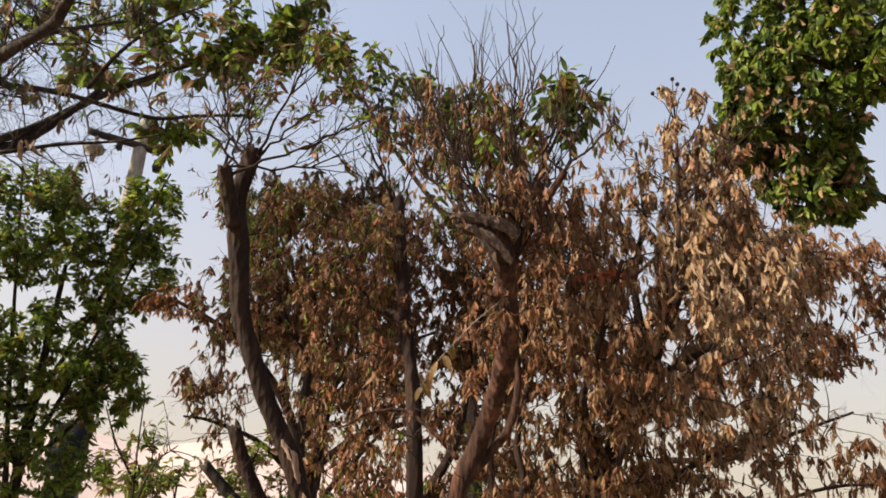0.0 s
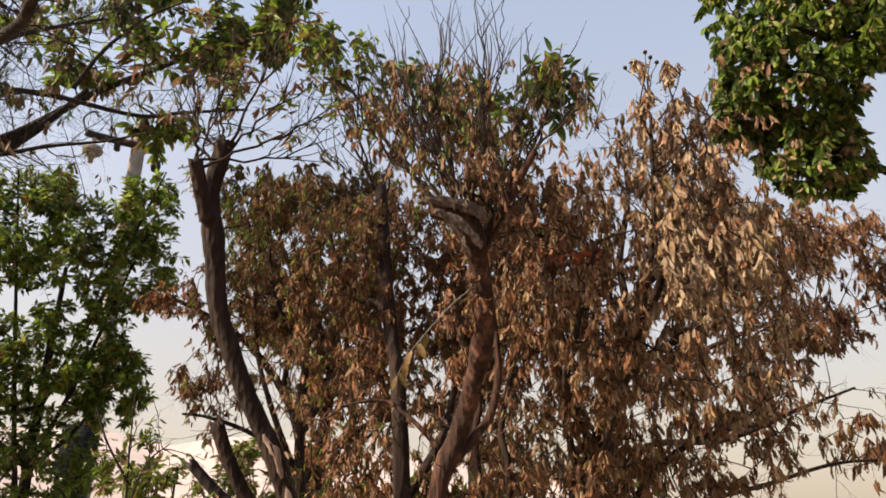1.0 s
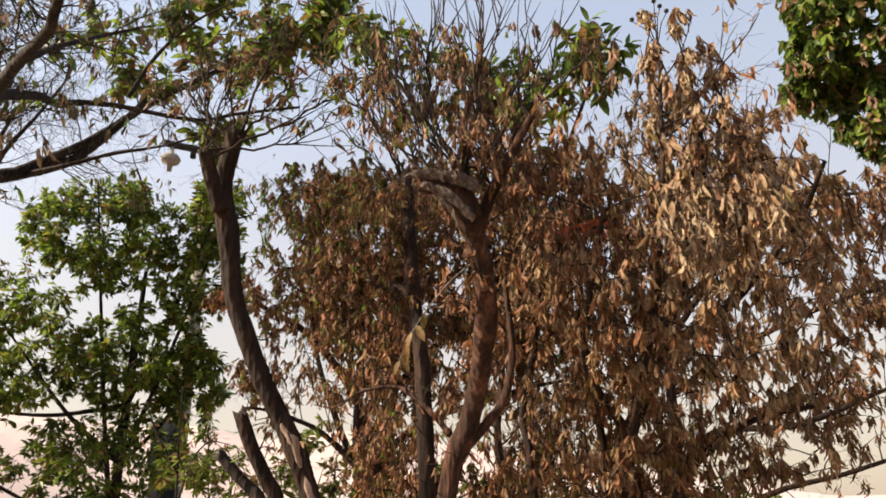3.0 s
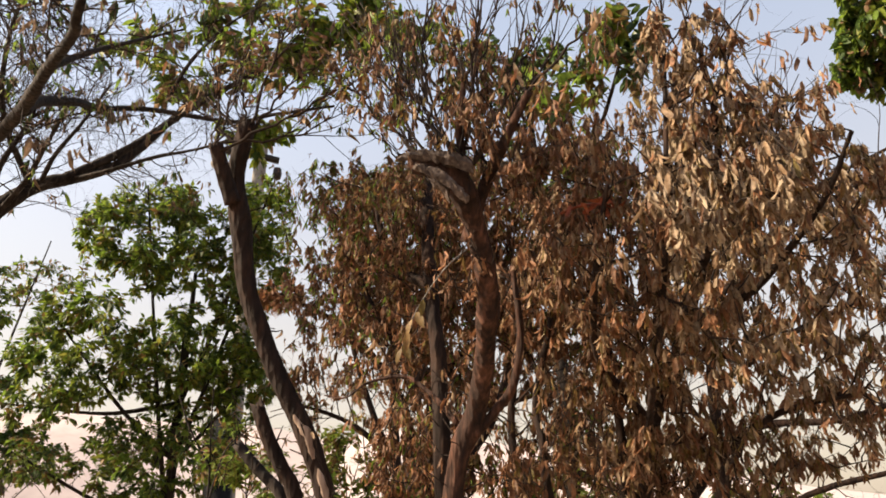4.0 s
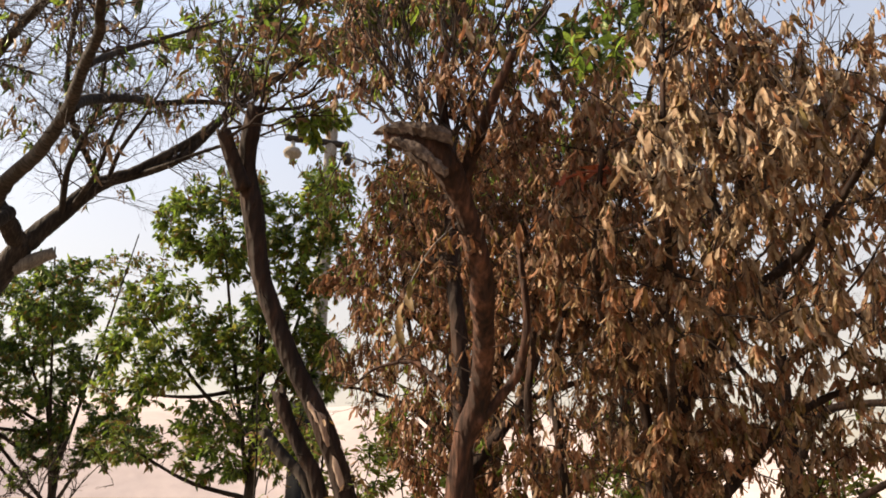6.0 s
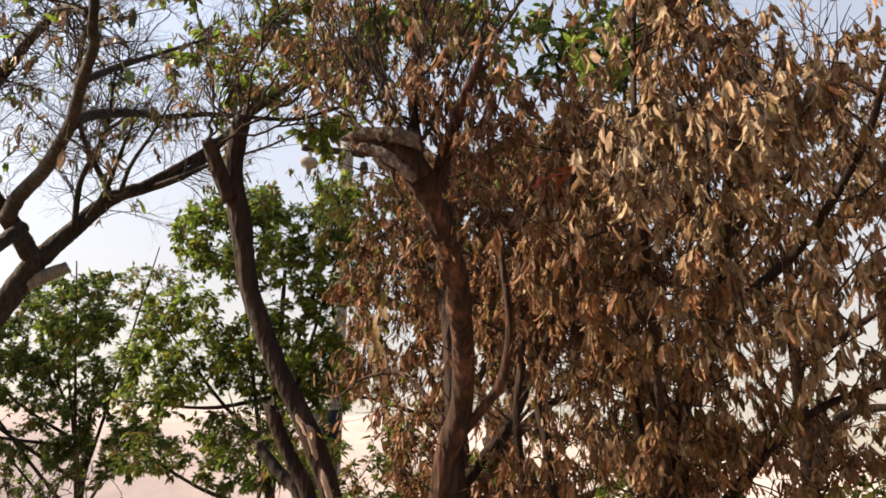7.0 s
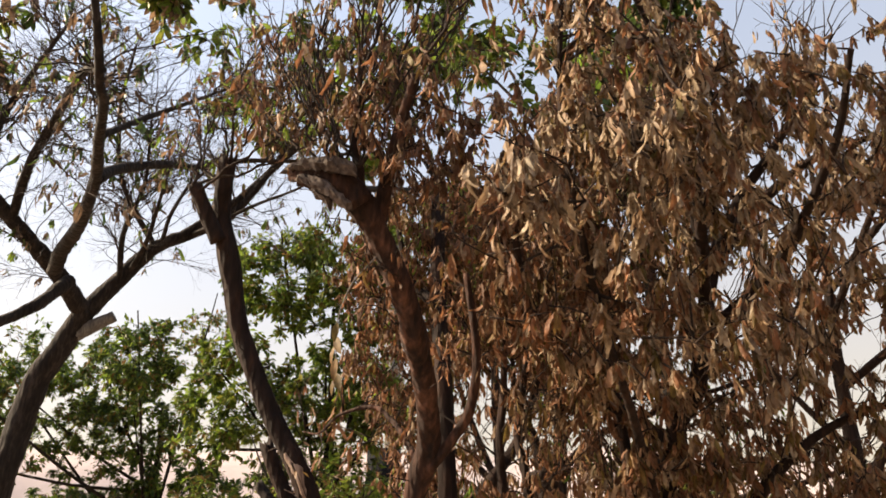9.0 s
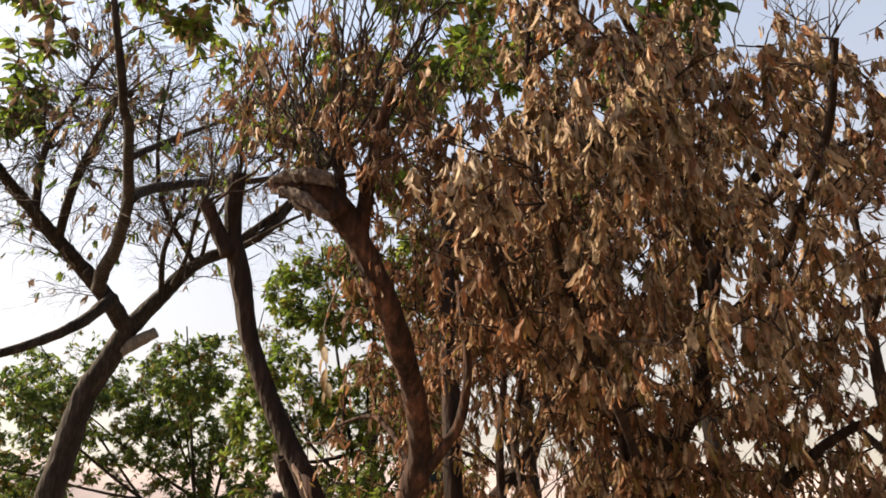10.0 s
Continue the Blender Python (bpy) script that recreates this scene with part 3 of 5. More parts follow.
# ---- second lopped tree, further back, with olive-brown withered crown ----
def olive_tree():
    tree = thing("withered_tree", (0.0, 3.9, 0), "lopped tree with withered olive-brown crown", "tree", "lopped trees")
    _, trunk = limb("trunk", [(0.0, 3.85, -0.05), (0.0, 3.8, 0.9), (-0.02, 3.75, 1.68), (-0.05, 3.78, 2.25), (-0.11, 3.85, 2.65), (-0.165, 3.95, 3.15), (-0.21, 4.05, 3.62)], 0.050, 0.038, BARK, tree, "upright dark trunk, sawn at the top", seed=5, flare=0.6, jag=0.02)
    subs = []
    for i, pts in enumerate((
        [(-0.05, 3.8, 1.6), (0.2, 4.15, 2.1), (0.3, 4.3, 2.8)],
        [(-0.12, 3.85, 2.7), (-0.45, 4.1, 3.0), (-0.6, 4.15, 3.5)])):
        _, ln = limb("limb", pts, 0.035, 0.012, BARK, tree, seed=20 + i, sides=9)
        subs.append(ln)
    mats = [OLIVE, UMBER_SHADE, RUST, GREEN]
    spurs(tree, trunk, 24, 303)
    upper = trunk[len(trunk) // 2:]
    crown(tree, subs + [upper], [
        (-1.28, 4.31, 3.69, 0.25, 0.25, 0.28, 20, 10.2, (0.45, 0.1, 0.02, 0.7)),
        (-1.23, 4.46, 3.44, 0.25, 0.25, 0.28, 20, 10.2, (0.45, 0.1, 0.02, 0.7)),
        (-0.35, 3.95, 3.25, 0.35, 0.25, 0.3, 100, 13.6, (0.3, 0.45, 0.25, 0.12)),
        (-0.1, 4.3, 3.04, 0.45, 0.35, 0.6, 255, 19.6, (0.18, 0.5, 0.35, 0.03)),
        (0.2, 4.3, 2.05, 0.5, 0.35, 0.5, 22, 17, (0.25, 0.5, 0.3, 0.05)),
        (0.45, 4.2, 3.15, 0.35, 0.3, 0.36, 228, 15, (0.3, 0.5, 0.3, 0.03)),
        (0.38, 4.1, 2.64, 0.38, 0.3, 0.34, 170, 18.7, (0.3, 0.5, 0.25, 0.04)),
        (-0.55, 4.3, 2.1, 0.35, 0.3, 0.35, 26, 14, (0.3, 0.5, 0.25, 0.05)),
        (-0.36, 4.6, 2.65, 0.2, 0.3, 0.3, 24, 15, (0.2, 0.55, 0.3, 0.05)),
        (0.2, 4.0, 1.66, 0.3, 0.25, 0.2, 60, 14, (0.2, 0.4, 0.4, 0.1)),
        (-0.2, 4.1, 1.68, 0.3, 0.3, 0.18, 46, 14, (0.15, 0.4, 0.45, 0.1)),
        (-0.3, 4.0, 1.85, 0.3, 0.3, 0.3, 66, 14, (0.1, 0.45, 0.45, 0.05)),
        (-0.32, 4.15, 2.3, 0.22, 0.3, 0.28, 26, 15, (0.15, 0.5, 0.35, 0.05)),
        (0.58, 4.4, 1.9, 0.28, 0.3, 0.26, 80, 14, (0.25, 0.5, 0.35, 0.1)),
        (-0.70, 4.4, 2.45, 0.36, 0.3, 0.22, 30, 7.6, (0.3, 0.5, 0.2, 0.1)),
        (-0.45, 3.95, 2.75, 0.45, 0.3, 0.5, 120, 17, (0.22, 0.5, 0.35, 0.05)),
        (0.5, 4.3, 3.6, 0.32, 0.3, 0.34, 80, 15, (0.35, 0.45, 0.3, 0.15)),
        (0.88, 4.4, 3.55, 0.36, 0.3, 0.34, 95, 15, (0.25, 0.45, 0.4, 0.1)),
        (0.3, 3.65, 3.25, 0.28, 0.25, 0.3, 46, 14, (0.25, 0.5, 0.3, 0.1)),
        (0.95, 4.4, 3.2, 0.38, 0.3, 0.42, 165, 14.1, (0.35, 0.5, 0.25, 0.08)),
        (0.6, 4.3, 2.75, 0.4, 0.35, 0.4, 127, 16.8, (0.35, 0.5, 0.2, 0.06)),
        (0.45, 4.2, 1.55, 0.95, 0.4, 0.30, 39, 12.8, (0.3, 0.4, 0.4, 0.12))], 31, mats, 0.052, hang=0.88, upright=0.15, twig=0.004, singles=120, clump=0.35)
    top = trunk[-1]
    ways = fan(tree, [top - (0.02, 0, 0.05), top + (0.02, 0, -0.1), top - (0, 0, 0.2)], [(-0.55, 3.9, 4.25), (-0.4, 4.0, 4.5), (-0.25, 3.9, 4.6), (-0.1, 4.0, 4.5), (0.1, 3.95, 4.35), (-0.7, 4.0, 4.0), (-0.32, 3.8, 4.35)], 0.009, 33)
    crown(tree, ways, [
        (-0.3, 3.95, 4.15, 0.42, 0.3, 0.42, 12, 2.5, (0.3, 0.4, 0.2, 0.3)),
        (-0.62, 4.0, 4.0, 0.3, 0.3, 0.35, 14, 5.1, (0.3, 0.3, 0.1, 0.5)),
        (0.15, 3.95, 4.1, 0.3, 0.3, 0.35, 24, 7.5, (0.3, 0.4, 0.1, 0.4))], 32, mats, 0.055, hang=0.6, upright=0.0, twig=0.0032, fork=2)

olive_tree()


# ---- bushy withered tree behind it ----
def olive_back_tree():
    tree = thing("withered_tree", (-1.4, 7.4, 0), "bushy tree with withered olive and brown leaves", "tree", "dead trees")
    _, trunk = limb("trunk", [(-1.4, 7.4, -0.05), (-1.42, 7.35, 1.2), (-1.5, 7.3, 2.4), (-1.45, 7.2, 3.6), (-1.5, 7.15, 4.6)], 0.08, 0.025, BARK, tree, seed=18, flare=0.5, sides=14)
    subs = [trunk[len(trunk) // 3:]]
    for i, pts in enumerate((
        [(-1.45, 7.33, 1.9), (-1.8, 7.4, 2.6), (-2.1, 7.5, 3.4), (-2.2, 7.5, 4.3), (-2.25, 7.5, 4.9)],
        [(-1.5, 7.3, 2.4), (-1.1, 7.3, 3.2), (-0.8, 7.0, 4.1), (-0.55, 6.7, 4.8)],
        [(-1.46, 7.25, 3.2), (-1.8, 7.0, 3.9), (-1.9, 6.9, 4.8)],
        [(-1.44, 7.34, 1.6), (-1.0, 7.1, 2.1), (-0.5, 7.0, 2.6)],
        [(-1.46, 7.34, 2.0), (-1.9, 7.2, 2.4), (-2.4, 7.1, 2.6), (-2.7, 7.1, 2.65)])):
        _, ln = limb("limb", pts, 0.04, 0.012, BARK, tree, seed=180 + i, sides=8)
        subs.append(ln)
    mats = [OLIVE, UMBER_SHADE, RUST, GREEN, BROWN]
    crown(tree, subs, [
        (-1.50, 7.12, 4.75, 0.78, 0.6, 0.66, 240, 19.4, (0.25, 0.5, 0.25, 0.14, 0.1)),
        (-2.15, 7.45, 4.1, 0.45, 0.45, 0.9, 75, 13.2, (0.2, 0.55, 0.1, 0.15, 0.1)),
        (-2.45, 6.9, 3.9, 0.3, 0.35, 0.6, 50, 12, (0.1, 0.6, 0.1, 0.1, 0.1)),
        (-2.55, 6.9, 2.95, 0.35, 0.35, 0.35, 30, 11, (0.1, 0.6, 0.15, 0.05, 0.1)),
        (-0.55, 6.6, 4.55, 0.4, 0.4, 0.5, 70, 16, (0.3, 0.4, 0.2, 0.2, 0.1)),
        (-2.30, 7.2, 2.9, 0.4, 0.4, 0.5, 20, 9.6, (0.1, 0.6, 0.2, 0.05, 0.3)),
        (-1.40, 7.3, 3.95, 0.85, 0.6, 0.55, 215, 17.6, (0.12, 0.55, 0.35, 0.06, 0.12)),
        (-1.10, 7.2, 2.7, 0.85, 0.5, 0.55, 16, 11.2, (0.2, 0.45, 0.25, 0.06, 0.3))], 35, mats, 0.088, hang=0.85, upright=0.15, twig=0.006, clump=0.35, reach=0.45)
    sprays(tree, subs, 40, 36, 0.8, 0.006, mats, (0.2, 0.5, 0.2, 0.1, 0.3), 0.085, leaves=0.5)


olive_back_tree()


# ---- forked tree with the sawn head ----
def forked_tree():
    tree = thing("forked_tree", (0.12, 3.25, 0), "forked lopped tree, sawn head, brown hanging leaves", "tree", "lopped trees")
    _, trunk = limb("trunk", [(0.10, 3.25, -0.05), (0.12, 3.2, 0.6), (0.16, 3.15, 1.3), (0.21, 3.11, 1.69), (0.29, 3.08, 1.87), (0.35, 2.98, 2.02), (0.40, 2.84, 2.17), (0.43, 2.73, 2.29), (0.425, 2.62, 2.44), (0.41, 2.545, 2.53), (0.385, 2.49, 2.60), (0.34, 2.45, 2.655)], 0.045, 0.038, BARK_RED, tree, "crooked reddish trunk", seed=7, flare=0.6, jag=0.03, bulge=((0.63, 0.025, 0.25), (0.80, 0.02, 0.22), (0.97, 0.03, 0.35)))
    _, right = limb("limb", [(0.38, 2.62, 2.44), (0.44, 2.57, 2.58), (0.51, 2.52, 2.7), (0.59, 2.47, 2.82), (0.66, 2.44, 2.93)], 0.03, 0.014, BARK_RED, tree, seed=8, sides=12)
    _, mid = limb("limb", [(0.36, 2.55, 2.53), (0.40, 2.5, 2.66), (0.39, 2.47, 2.85), (0.42, 2.46, 3.05)], 0.022, 0.011, BARK_RED, tree, seed=9, sides=10)
    _, side = limb("limb", [(0.21, 3.12, 1.85), (0.12, 3.17, 1.95), (0.03, 3.2, 2.03), (-0.05, 3.2, 2.075), (-0.21, 3.2, 2.06), (-0.33, 3.22, 2.0), (-0.45, 3.25, 2.02)], 0.014, 0.003, BARK_RED, tree, seed=10, sides=8)
    _, knee = limb("limb", [(0.29, 3.08, 1.8), (0.38, 3.1, 1.9), (0.45, 3.11, 2.0), (0.49, 3.1, 2.2), (0.47, 3.08, 2.5)], 0.022, 0.012, BARK_RED, tree, seed=11, sides=10)
    # the torn pale cut on the head
    head = np.array((0.31, 2.425, 2.69))
    g = np.random.default_rng(5)
    section = np.array([(-0.5, -0.55), (-0.62, 0.1), (-0.25, 0.62), (0.3, 0.5), (0.5, -0.2), (0.1, -0.7)])
    broad, across = np.array((0, -0.45, 0.9)), np.array((0, 0.9, 0.45))
    for at, wide, thick in (
        ([(0.195, 2.36, 2.682), (0.26, 2.362, 2.688), (0.33, 2.37, 2.676), (0.40, 2.385, 2.66), (0.45, 2.41, 2.64)], 0.042, 0.022),
        ([(0.215, 2.375, 2.655), (0.27, 2.37, 2.64), (0.33, 2.37, 2.605), (0.385, 2.385, 2.57), (0.425, 2.41, 2.52)], 0.040, 0.024),
        ([(0.30, 2.385, 2.60), (0.335, 2.38, 2.575), (0.37, 2.40, 2.535)], 0.034, 0.02)):
        spine, q = smooth_line(at, 0.014)
        grow = [0.25 + 0.9 * min(1.0, 2.0 * k) + 0.4 * noise.noise(Vector((k * 6, wide * 500, 0))) for k in q]
        wedge = np.array([c + section[:, :1] * broad * wide * w + section[:, 1:] * across * thick * (0.6 + 0.4 * w) + g.normal(size=(6, 3)) * 0.004 for c, w in zip(spine, grow)]).reshape(-1, 3)
        n = len(spine)
        wf = [(6 * i + j, 6 * i + (j + 1) % 6, 6 * i + 6 + (j + 1) % 6, 6 * i + 6 + j) for i in range(n - 1) for j in range(6)] + [tuple(range(5, -1, -1)), tuple(range(6 * n - 6, 6 * n))]
        part("sawn_face", wedge, wf, CUT, tree, "torn pale grey cut wood", smooth=False)
    limb("stub", [(0.405, 2.50, 2.56), (0.375, 2.44, 2.63), (0.31, 2.41, 2.655), (0.24, 2.395, 2.66)], 0.046, 0.03, BARK_RED, tree, "knotted stub", sides=14, rough=0.3, seed=22, jag=0.02)
    _, sprig = limb("twig", [(0.40, 2.60, 2.42), (0.30, 2.60, 2.34), (0.196, 2.665, 2.25), (0.11, 2.77, 2.18), (0.05, 2.85, 2.10)], 0.003, 0.002, WEATHERED, tree, "pale thin twig with yellow-green leaves", seed=23, sides=6)
    for i, (share, size) in enumerate(((0.5, 0.07), (0.62, 0.08), (0.72, 0.075), (0.84, 0.085), (0.95, 0.08), (0.99, 0.07))):
        axis = np.array([(math.sin(i * 2.1) * 0.6, -0.3, -1.0)])
        single_leaf(i % 3, 0, GREEN_SHAPES, [OLIVE], "green", tree, sprig[int(share * (len(sprig) - 1))], leaf_basis(axis, np.array([(0.4 * math.cos(i * 1.7), -1.0, 0.3)]))[0], size)
    mats = [UMBER_SHADE, RUST, BROWN, OLIVE, GREEN]
    spurs(tree, trunk, 30, 304, longest=0.14, radius=0.005)
    feet = [head + (dx, 0.01, dz) for dx, dz in ((-0.03, 0.0), (0.03, 0.02), (0.08, 0.0), (0.14, -0.03))] + [right[-1], mid[-1], mid[len(mid) // 2], right[len(right) // 2]]
    ways = fan(tree, feet, [(-0.12, 2.36, 3.42), (0.03, 2.5, 3.62), (0.15, 2.4, 3.66), (0.24, 2.55, 3.75), (0.82, 2.5, 3.5), (0.44, 2.45, 3.72), (0.58, 2.5, 3.85), (0.70, 2.58, 3.62), (-0.2, 2.5, 3.2), (0.08, 2.3, 3.45), (0.30, 2.4, 3.55), (0.2, 2.62, 3.5), (0.9, 2.62, 3.32), (0.36, 2.62, 3.6), (0.50, 2.36, 3.45), (-0.02, 2.45, 3.5), (0.12, 2.55, 3.55), (0.3, 2.45, 3.62), (0.48, 2.55, 3.95), (0.66, 2.45, 3.55), (0.78, 2.62, 3.45)], 0.0062, 44)
    crown(tree, ways + [right, mid], [
        (0.34, 2.48, 3.10, 0.40, 0.28, 0.36, 80, 5.2, (0.6, 0.08, 0.12, 0.2, 0.03)),
        (0.26, 2.36, 2.78, 0.15, 0.08, 0.12, 18, 4.4, (0.5, 0.17, 0.1, 0.15, 0.1)),
        (0.61, 2.5, 2.88, 0.20, 0.22, 0.30, 60, 7.9, (0.5, 0.19, 0.2, 0.1, 0.0)),
        (0.06, 2.45, 3.12, 0.24, 0.26, 0.28, 40, 5.2, (0.6, 0.06, 0.12, 0.15, 0.15)),
        (0.48, 2.62, 2.82, 0.32, 0.25, 0.24, 56, 7.9, (0.5, 0.22, 0.1, 0.05, 0.0)),
        (0.25, 2.50, 3.20, 0.44, 0.26, 0.20, 52, 6.1, (0.6, 0.08, 0.12, 0.15, 0.15)),
        (0.66, 2.80, 3.36, 0.42, 0.3, 0.2, 39, 6.1, (0.4, 0.14, 0.05, 0.25, 0.25))], 41, mats, 0.048, hang=0.94, upright=0.05, twig=0.0026, singles=220, bunch=4, clump=0.4, sway=0.16)
    crown(tree, [knee, side, trunk[len(trunk) // 2:int(len(trunk) * 0.75)]], [
        (-0.32, 3.35, 2.2, 0.32, 0.25, 0.2, 18, 5.6, (0.6, 0.3, 0.1, 0.2, 0.02)),
        (0.0, 3.2, 1.95, 0.32, 0.2, 0.2, 14, 4.2, (0.6, 0.3, 0.1, 0.2, 0.02)),
        (0.36, 2.62, 2.42, 0.16, 0.16, 0.24, 20, 4.9, (0.6, 0.4, 0.1, 0.1, 0.0)),
        (0.42, 3.35, 1.7, 0.2, 0.2, 0.16, 28, 9, (0.4, 0.4, 0.2, 0.15, 0.0)),
        (0.45, 3.25, 2.45, 0.3, 0.25, 0.36, 38, 9.1, (0.5, 0.4, 0.1, 0.1, 0.0))], 43, mats, 0.052, hang=0.86, twig=0.0032)

forked_tree()


# ---- dead tree with tan hanging leaves ----
def tan_tree():
    tree = thing("dead_tree", (0.85, 3.8, 0), "dead tree covered in tan drooping dried leaves", "tree", "dead trees")
    _, trunk = limb("trunk", [(0.84, 3.8, -0.05), (0.87, 3.78, 0.8), (0.92, 3.75, 1.61), (0.97, 3.75, 1.85), (1.03, 3.75, 1.98), (1.12, 3.75, 2.12), (1.18, 3.75, 2.35), (1.25, 3.75, 2.57), (1.32, 3.75, 2.72), (1.44, 3.75, 2.89), (1.56, 3.75, 3.02), (1.72, 3.72, 3.2)], 0.075, 0.014, BARK, tree, "dark leaning trunk", seed=12, flare=0.6)
    subs = [trunk[40:]]
    for i, (pts, r) in enumerate((
        ([(0.92, 3.75, 1.5), (0.98, 3.3, 1.9), (1.05, 2.8, 2.2), (1.1, 2.5, 2.6), (1.15, 2.48, 3.1)], 0.018),
        ([(0.98, 3.75, 1.9), (0.8, 3.2, 2.1), (0.82, 2.8, 2.3), (0.9, 2.6, 2.6)], 0.025),
        ([(1.18, 3.75, 2.3), (1.3, 3.3, 2.6), (1.35, 2.95, 2.9), (1.3, 2.7, 3.2)], 0.028),
        ([(1.27, 3.76, 2.6), (1.39, 3.92, 2.82), (1.64, 3.95, 3.01), (1.8, 3.95, 3.06), (2.05, 3.95, 3.08)], 0.03),
        ([(1.02, 3.78, 1.45), (1.21, 3.88, 1.66), (1.32, 3.9, 1.78), (1.5, 3.9, 1.91), (1.69, 3.9, 1.98), (1.95, 3.9, 2.02)], 0.028),
        ([(1.25, 3.75, 2.55), (1.22, 3.7, 2.9), (1.3, 3.65, 3.3), (1.28, 3.6, 3.7)], 0.025),
        ([(0.88, 3.78, 0.9), (0.84, 3.62, 1.59), (0.85, 3.6, 1.8), (0.83, 3.6, 2.09), (0.8, 3.6, 2.45)], 0.034),
        ([(0.8, 3.75, 0.3), (0.6, 3.5, 1.1), (0.53, 3.42, 1.6), (0.52, 3.4, 1.8), (0.50, 3.4, 1.97), (0.59, 3.4, 2.35)], 0.034),
        ([(0.7, 3.7, 0.2), (0.45, 3.55, 1.0), (0.39, 3.5, 1.59), (0.37, 3.5, 1.9), (0.40, 3.5, 2.14), (0.43, 3.5, 2.5)], 0.034),
        ([(1.18, 3.75, 2.3), (1.5, 3.5, 2.45), (1.75, 3.2, 2.7), (1.85, 3.0, 2.9)], 0.026))):
        _, ln = limb("limb", pts, r, r * 0.35, BARK, tree, seed=50 + i, sides=10)
        subs.append(ln[len(ln) // 4:])
    mats = [TAN, BROWN, RUST, OLIVE, UMBER_SHADE]
    spurs(tree, trunk, 20, 305)
    crown(tree, subs, [
        (1.17, 2.5, 3.06, 0.19, 0.2, 0.36, 44, 23.4, (0.5, 0.4, 0.15, 0.05, 0.12)),
        (1.24, 2.5, 2.70, 0.25, 0.26, 0.24, 40, 25.2, (0.6, 0.35, 0.08, 0.06, 0.12)),
        (1.25, 2.45, 2.42, 0.28, 0.26, 0.26, 44, 25.2, (0.7, 0.3, 0.08, 0.06, 0.12)),
        (1.05, 2.15, 2.27, 0.08, 0.06, 0.07, 10, 23.4, (1.0, 0.0, 0.0, 0.0, 0.12)),
        (0.88, 2.85, 2.42, 0.30, 0.3, 0.34, 76, 21.6, (0.04, 0.32, 0.28, 0.1, 0.4)),
        (0.98, 2.75, 2.85, 0.26, 0.25, 0.26, 21, 21.6, (0.04, 0.32, 0.28, 0.1, 0.4)),
        (1.08, 2.9, 2.18, 0.30, 0.35, 0.22, 32, 19.8, (0.15, 0.5, 0.3, 0.2, 0.12)),
        (1.35, 2.8, 2.15, 0.35, 0.35, 0.36, 31, 20.7, (0.3, 0.5, 0.2, 0.2, 0.12)),
        (1.38, 2.8, 2.75, 0.3, 0.3, 0.3, 60, 21.6, (0.5, 0.4, 0.15, 0.1, 0.12)),
        (1.62, 3.0, 2.70, 0.36, 0.36, 0.34, 59, 20.7, (0.4, 0.4, 0.15, 0.15, 0.12))], 61, mats, 0.052, hang=0.95, upright=0.1, twig=0.0036, singles=300, bunch=5, clump=0.3, sway=0.14)
    crown(tree, subs, [
        (0.68, 2.95, 2.85, 0.24, 0.3, 0.34, 24, 18, (0.04, 0.32, 0.28, 0.1, 0.4)),
        (0.66, 3.4, 2.5, 0.32, 0.3, 0.45, 94, 18.9, (0.04, 0.32, 0.28, 0.1, 0.4)),
        (0.95, 3.4, 2.2, 0.36, 0.35, 0.34, 55, 18.9, (0.04, 0.32, 0.28, 0.1, 0.4)),
        (0.85, 3.7, 1.92, 0.34, 0.35, 0.24, 22, 13.5, (0.04, 0.32, 0.28, 0.1, 0.4)),
        (1.15, 3.7, 1.90, 0.4, 0.35, 0.26, 31, 14.4, (0.15, 0.5, 0.35, 0.2, 0.12)),
        (0.88, 3.1, 3.15, 0.2, 0.25, 0.36, 14, 14.4, (0.04, 0.32, 0.28, 0.1, 0.4)),
        (1.38, 3.5, 3.25, 0.42, 0.35, 0.40, 71, 17.1, (0.4, 0.45, 0.1, 0.1, 0.12)),
        (0.85, 3.6, 2.85, 0.4, 0.35, 0.4, 44, 17.1, (0.04, 0.32, 0.28, 0.1, 0.4)),
        (1.42, 3.4, 2.4, 0.36, 0.35, 0.34, 76, 17.1, (0.3, 0.45, 0.2, 0.25, 0.12)),
        (1.64, 3.6, 2.9, 0.36, 0.3, 0.4, 62, 16.2, (0.45, 0.4, 0.15, 0.15, 0.12)),
        (1.84, 3.72, 3.08, 0.34, 0.35, 0.34, 50, 15.3, (0.45, 0.4, 0.1, 0.15, 0.12)),
        (1.86, 3.7, 2.55, 0.36, 0.35, 0.36, 51, 15.3, (0.4, 0.45, 0.1, 0.2, 0.12)),
        (1.65, 3.9, 2.22, 0.42, 0.35, 0.30, 37, 15.3, (0.3, 0.45, 0.2, 0.25, 0.12)),
        (1.35, 3.95, 2.02, 0.40, 0.35, 0.24, 26, 13.5, (0.3, 0.45, 0.25, 0.15, 0.12)),
        (1.62, 4.1, 1.82, 0.45, 0.35, 0.2, 14, 11.7, (0.3, 0.45, 0.25, 0.15, 0.12)),
        (1.15, 3.8, 1.6, 0.5, 0.4, 0.16, 16, 10.8, (0.2, 0.45, 0.4, 0.15, 0.12))], 62, mats, 0.055, hang=0.92, upright=0.1, twig=0.0036, singles=0, bunch=4, clump=0.3, sway=0.16)
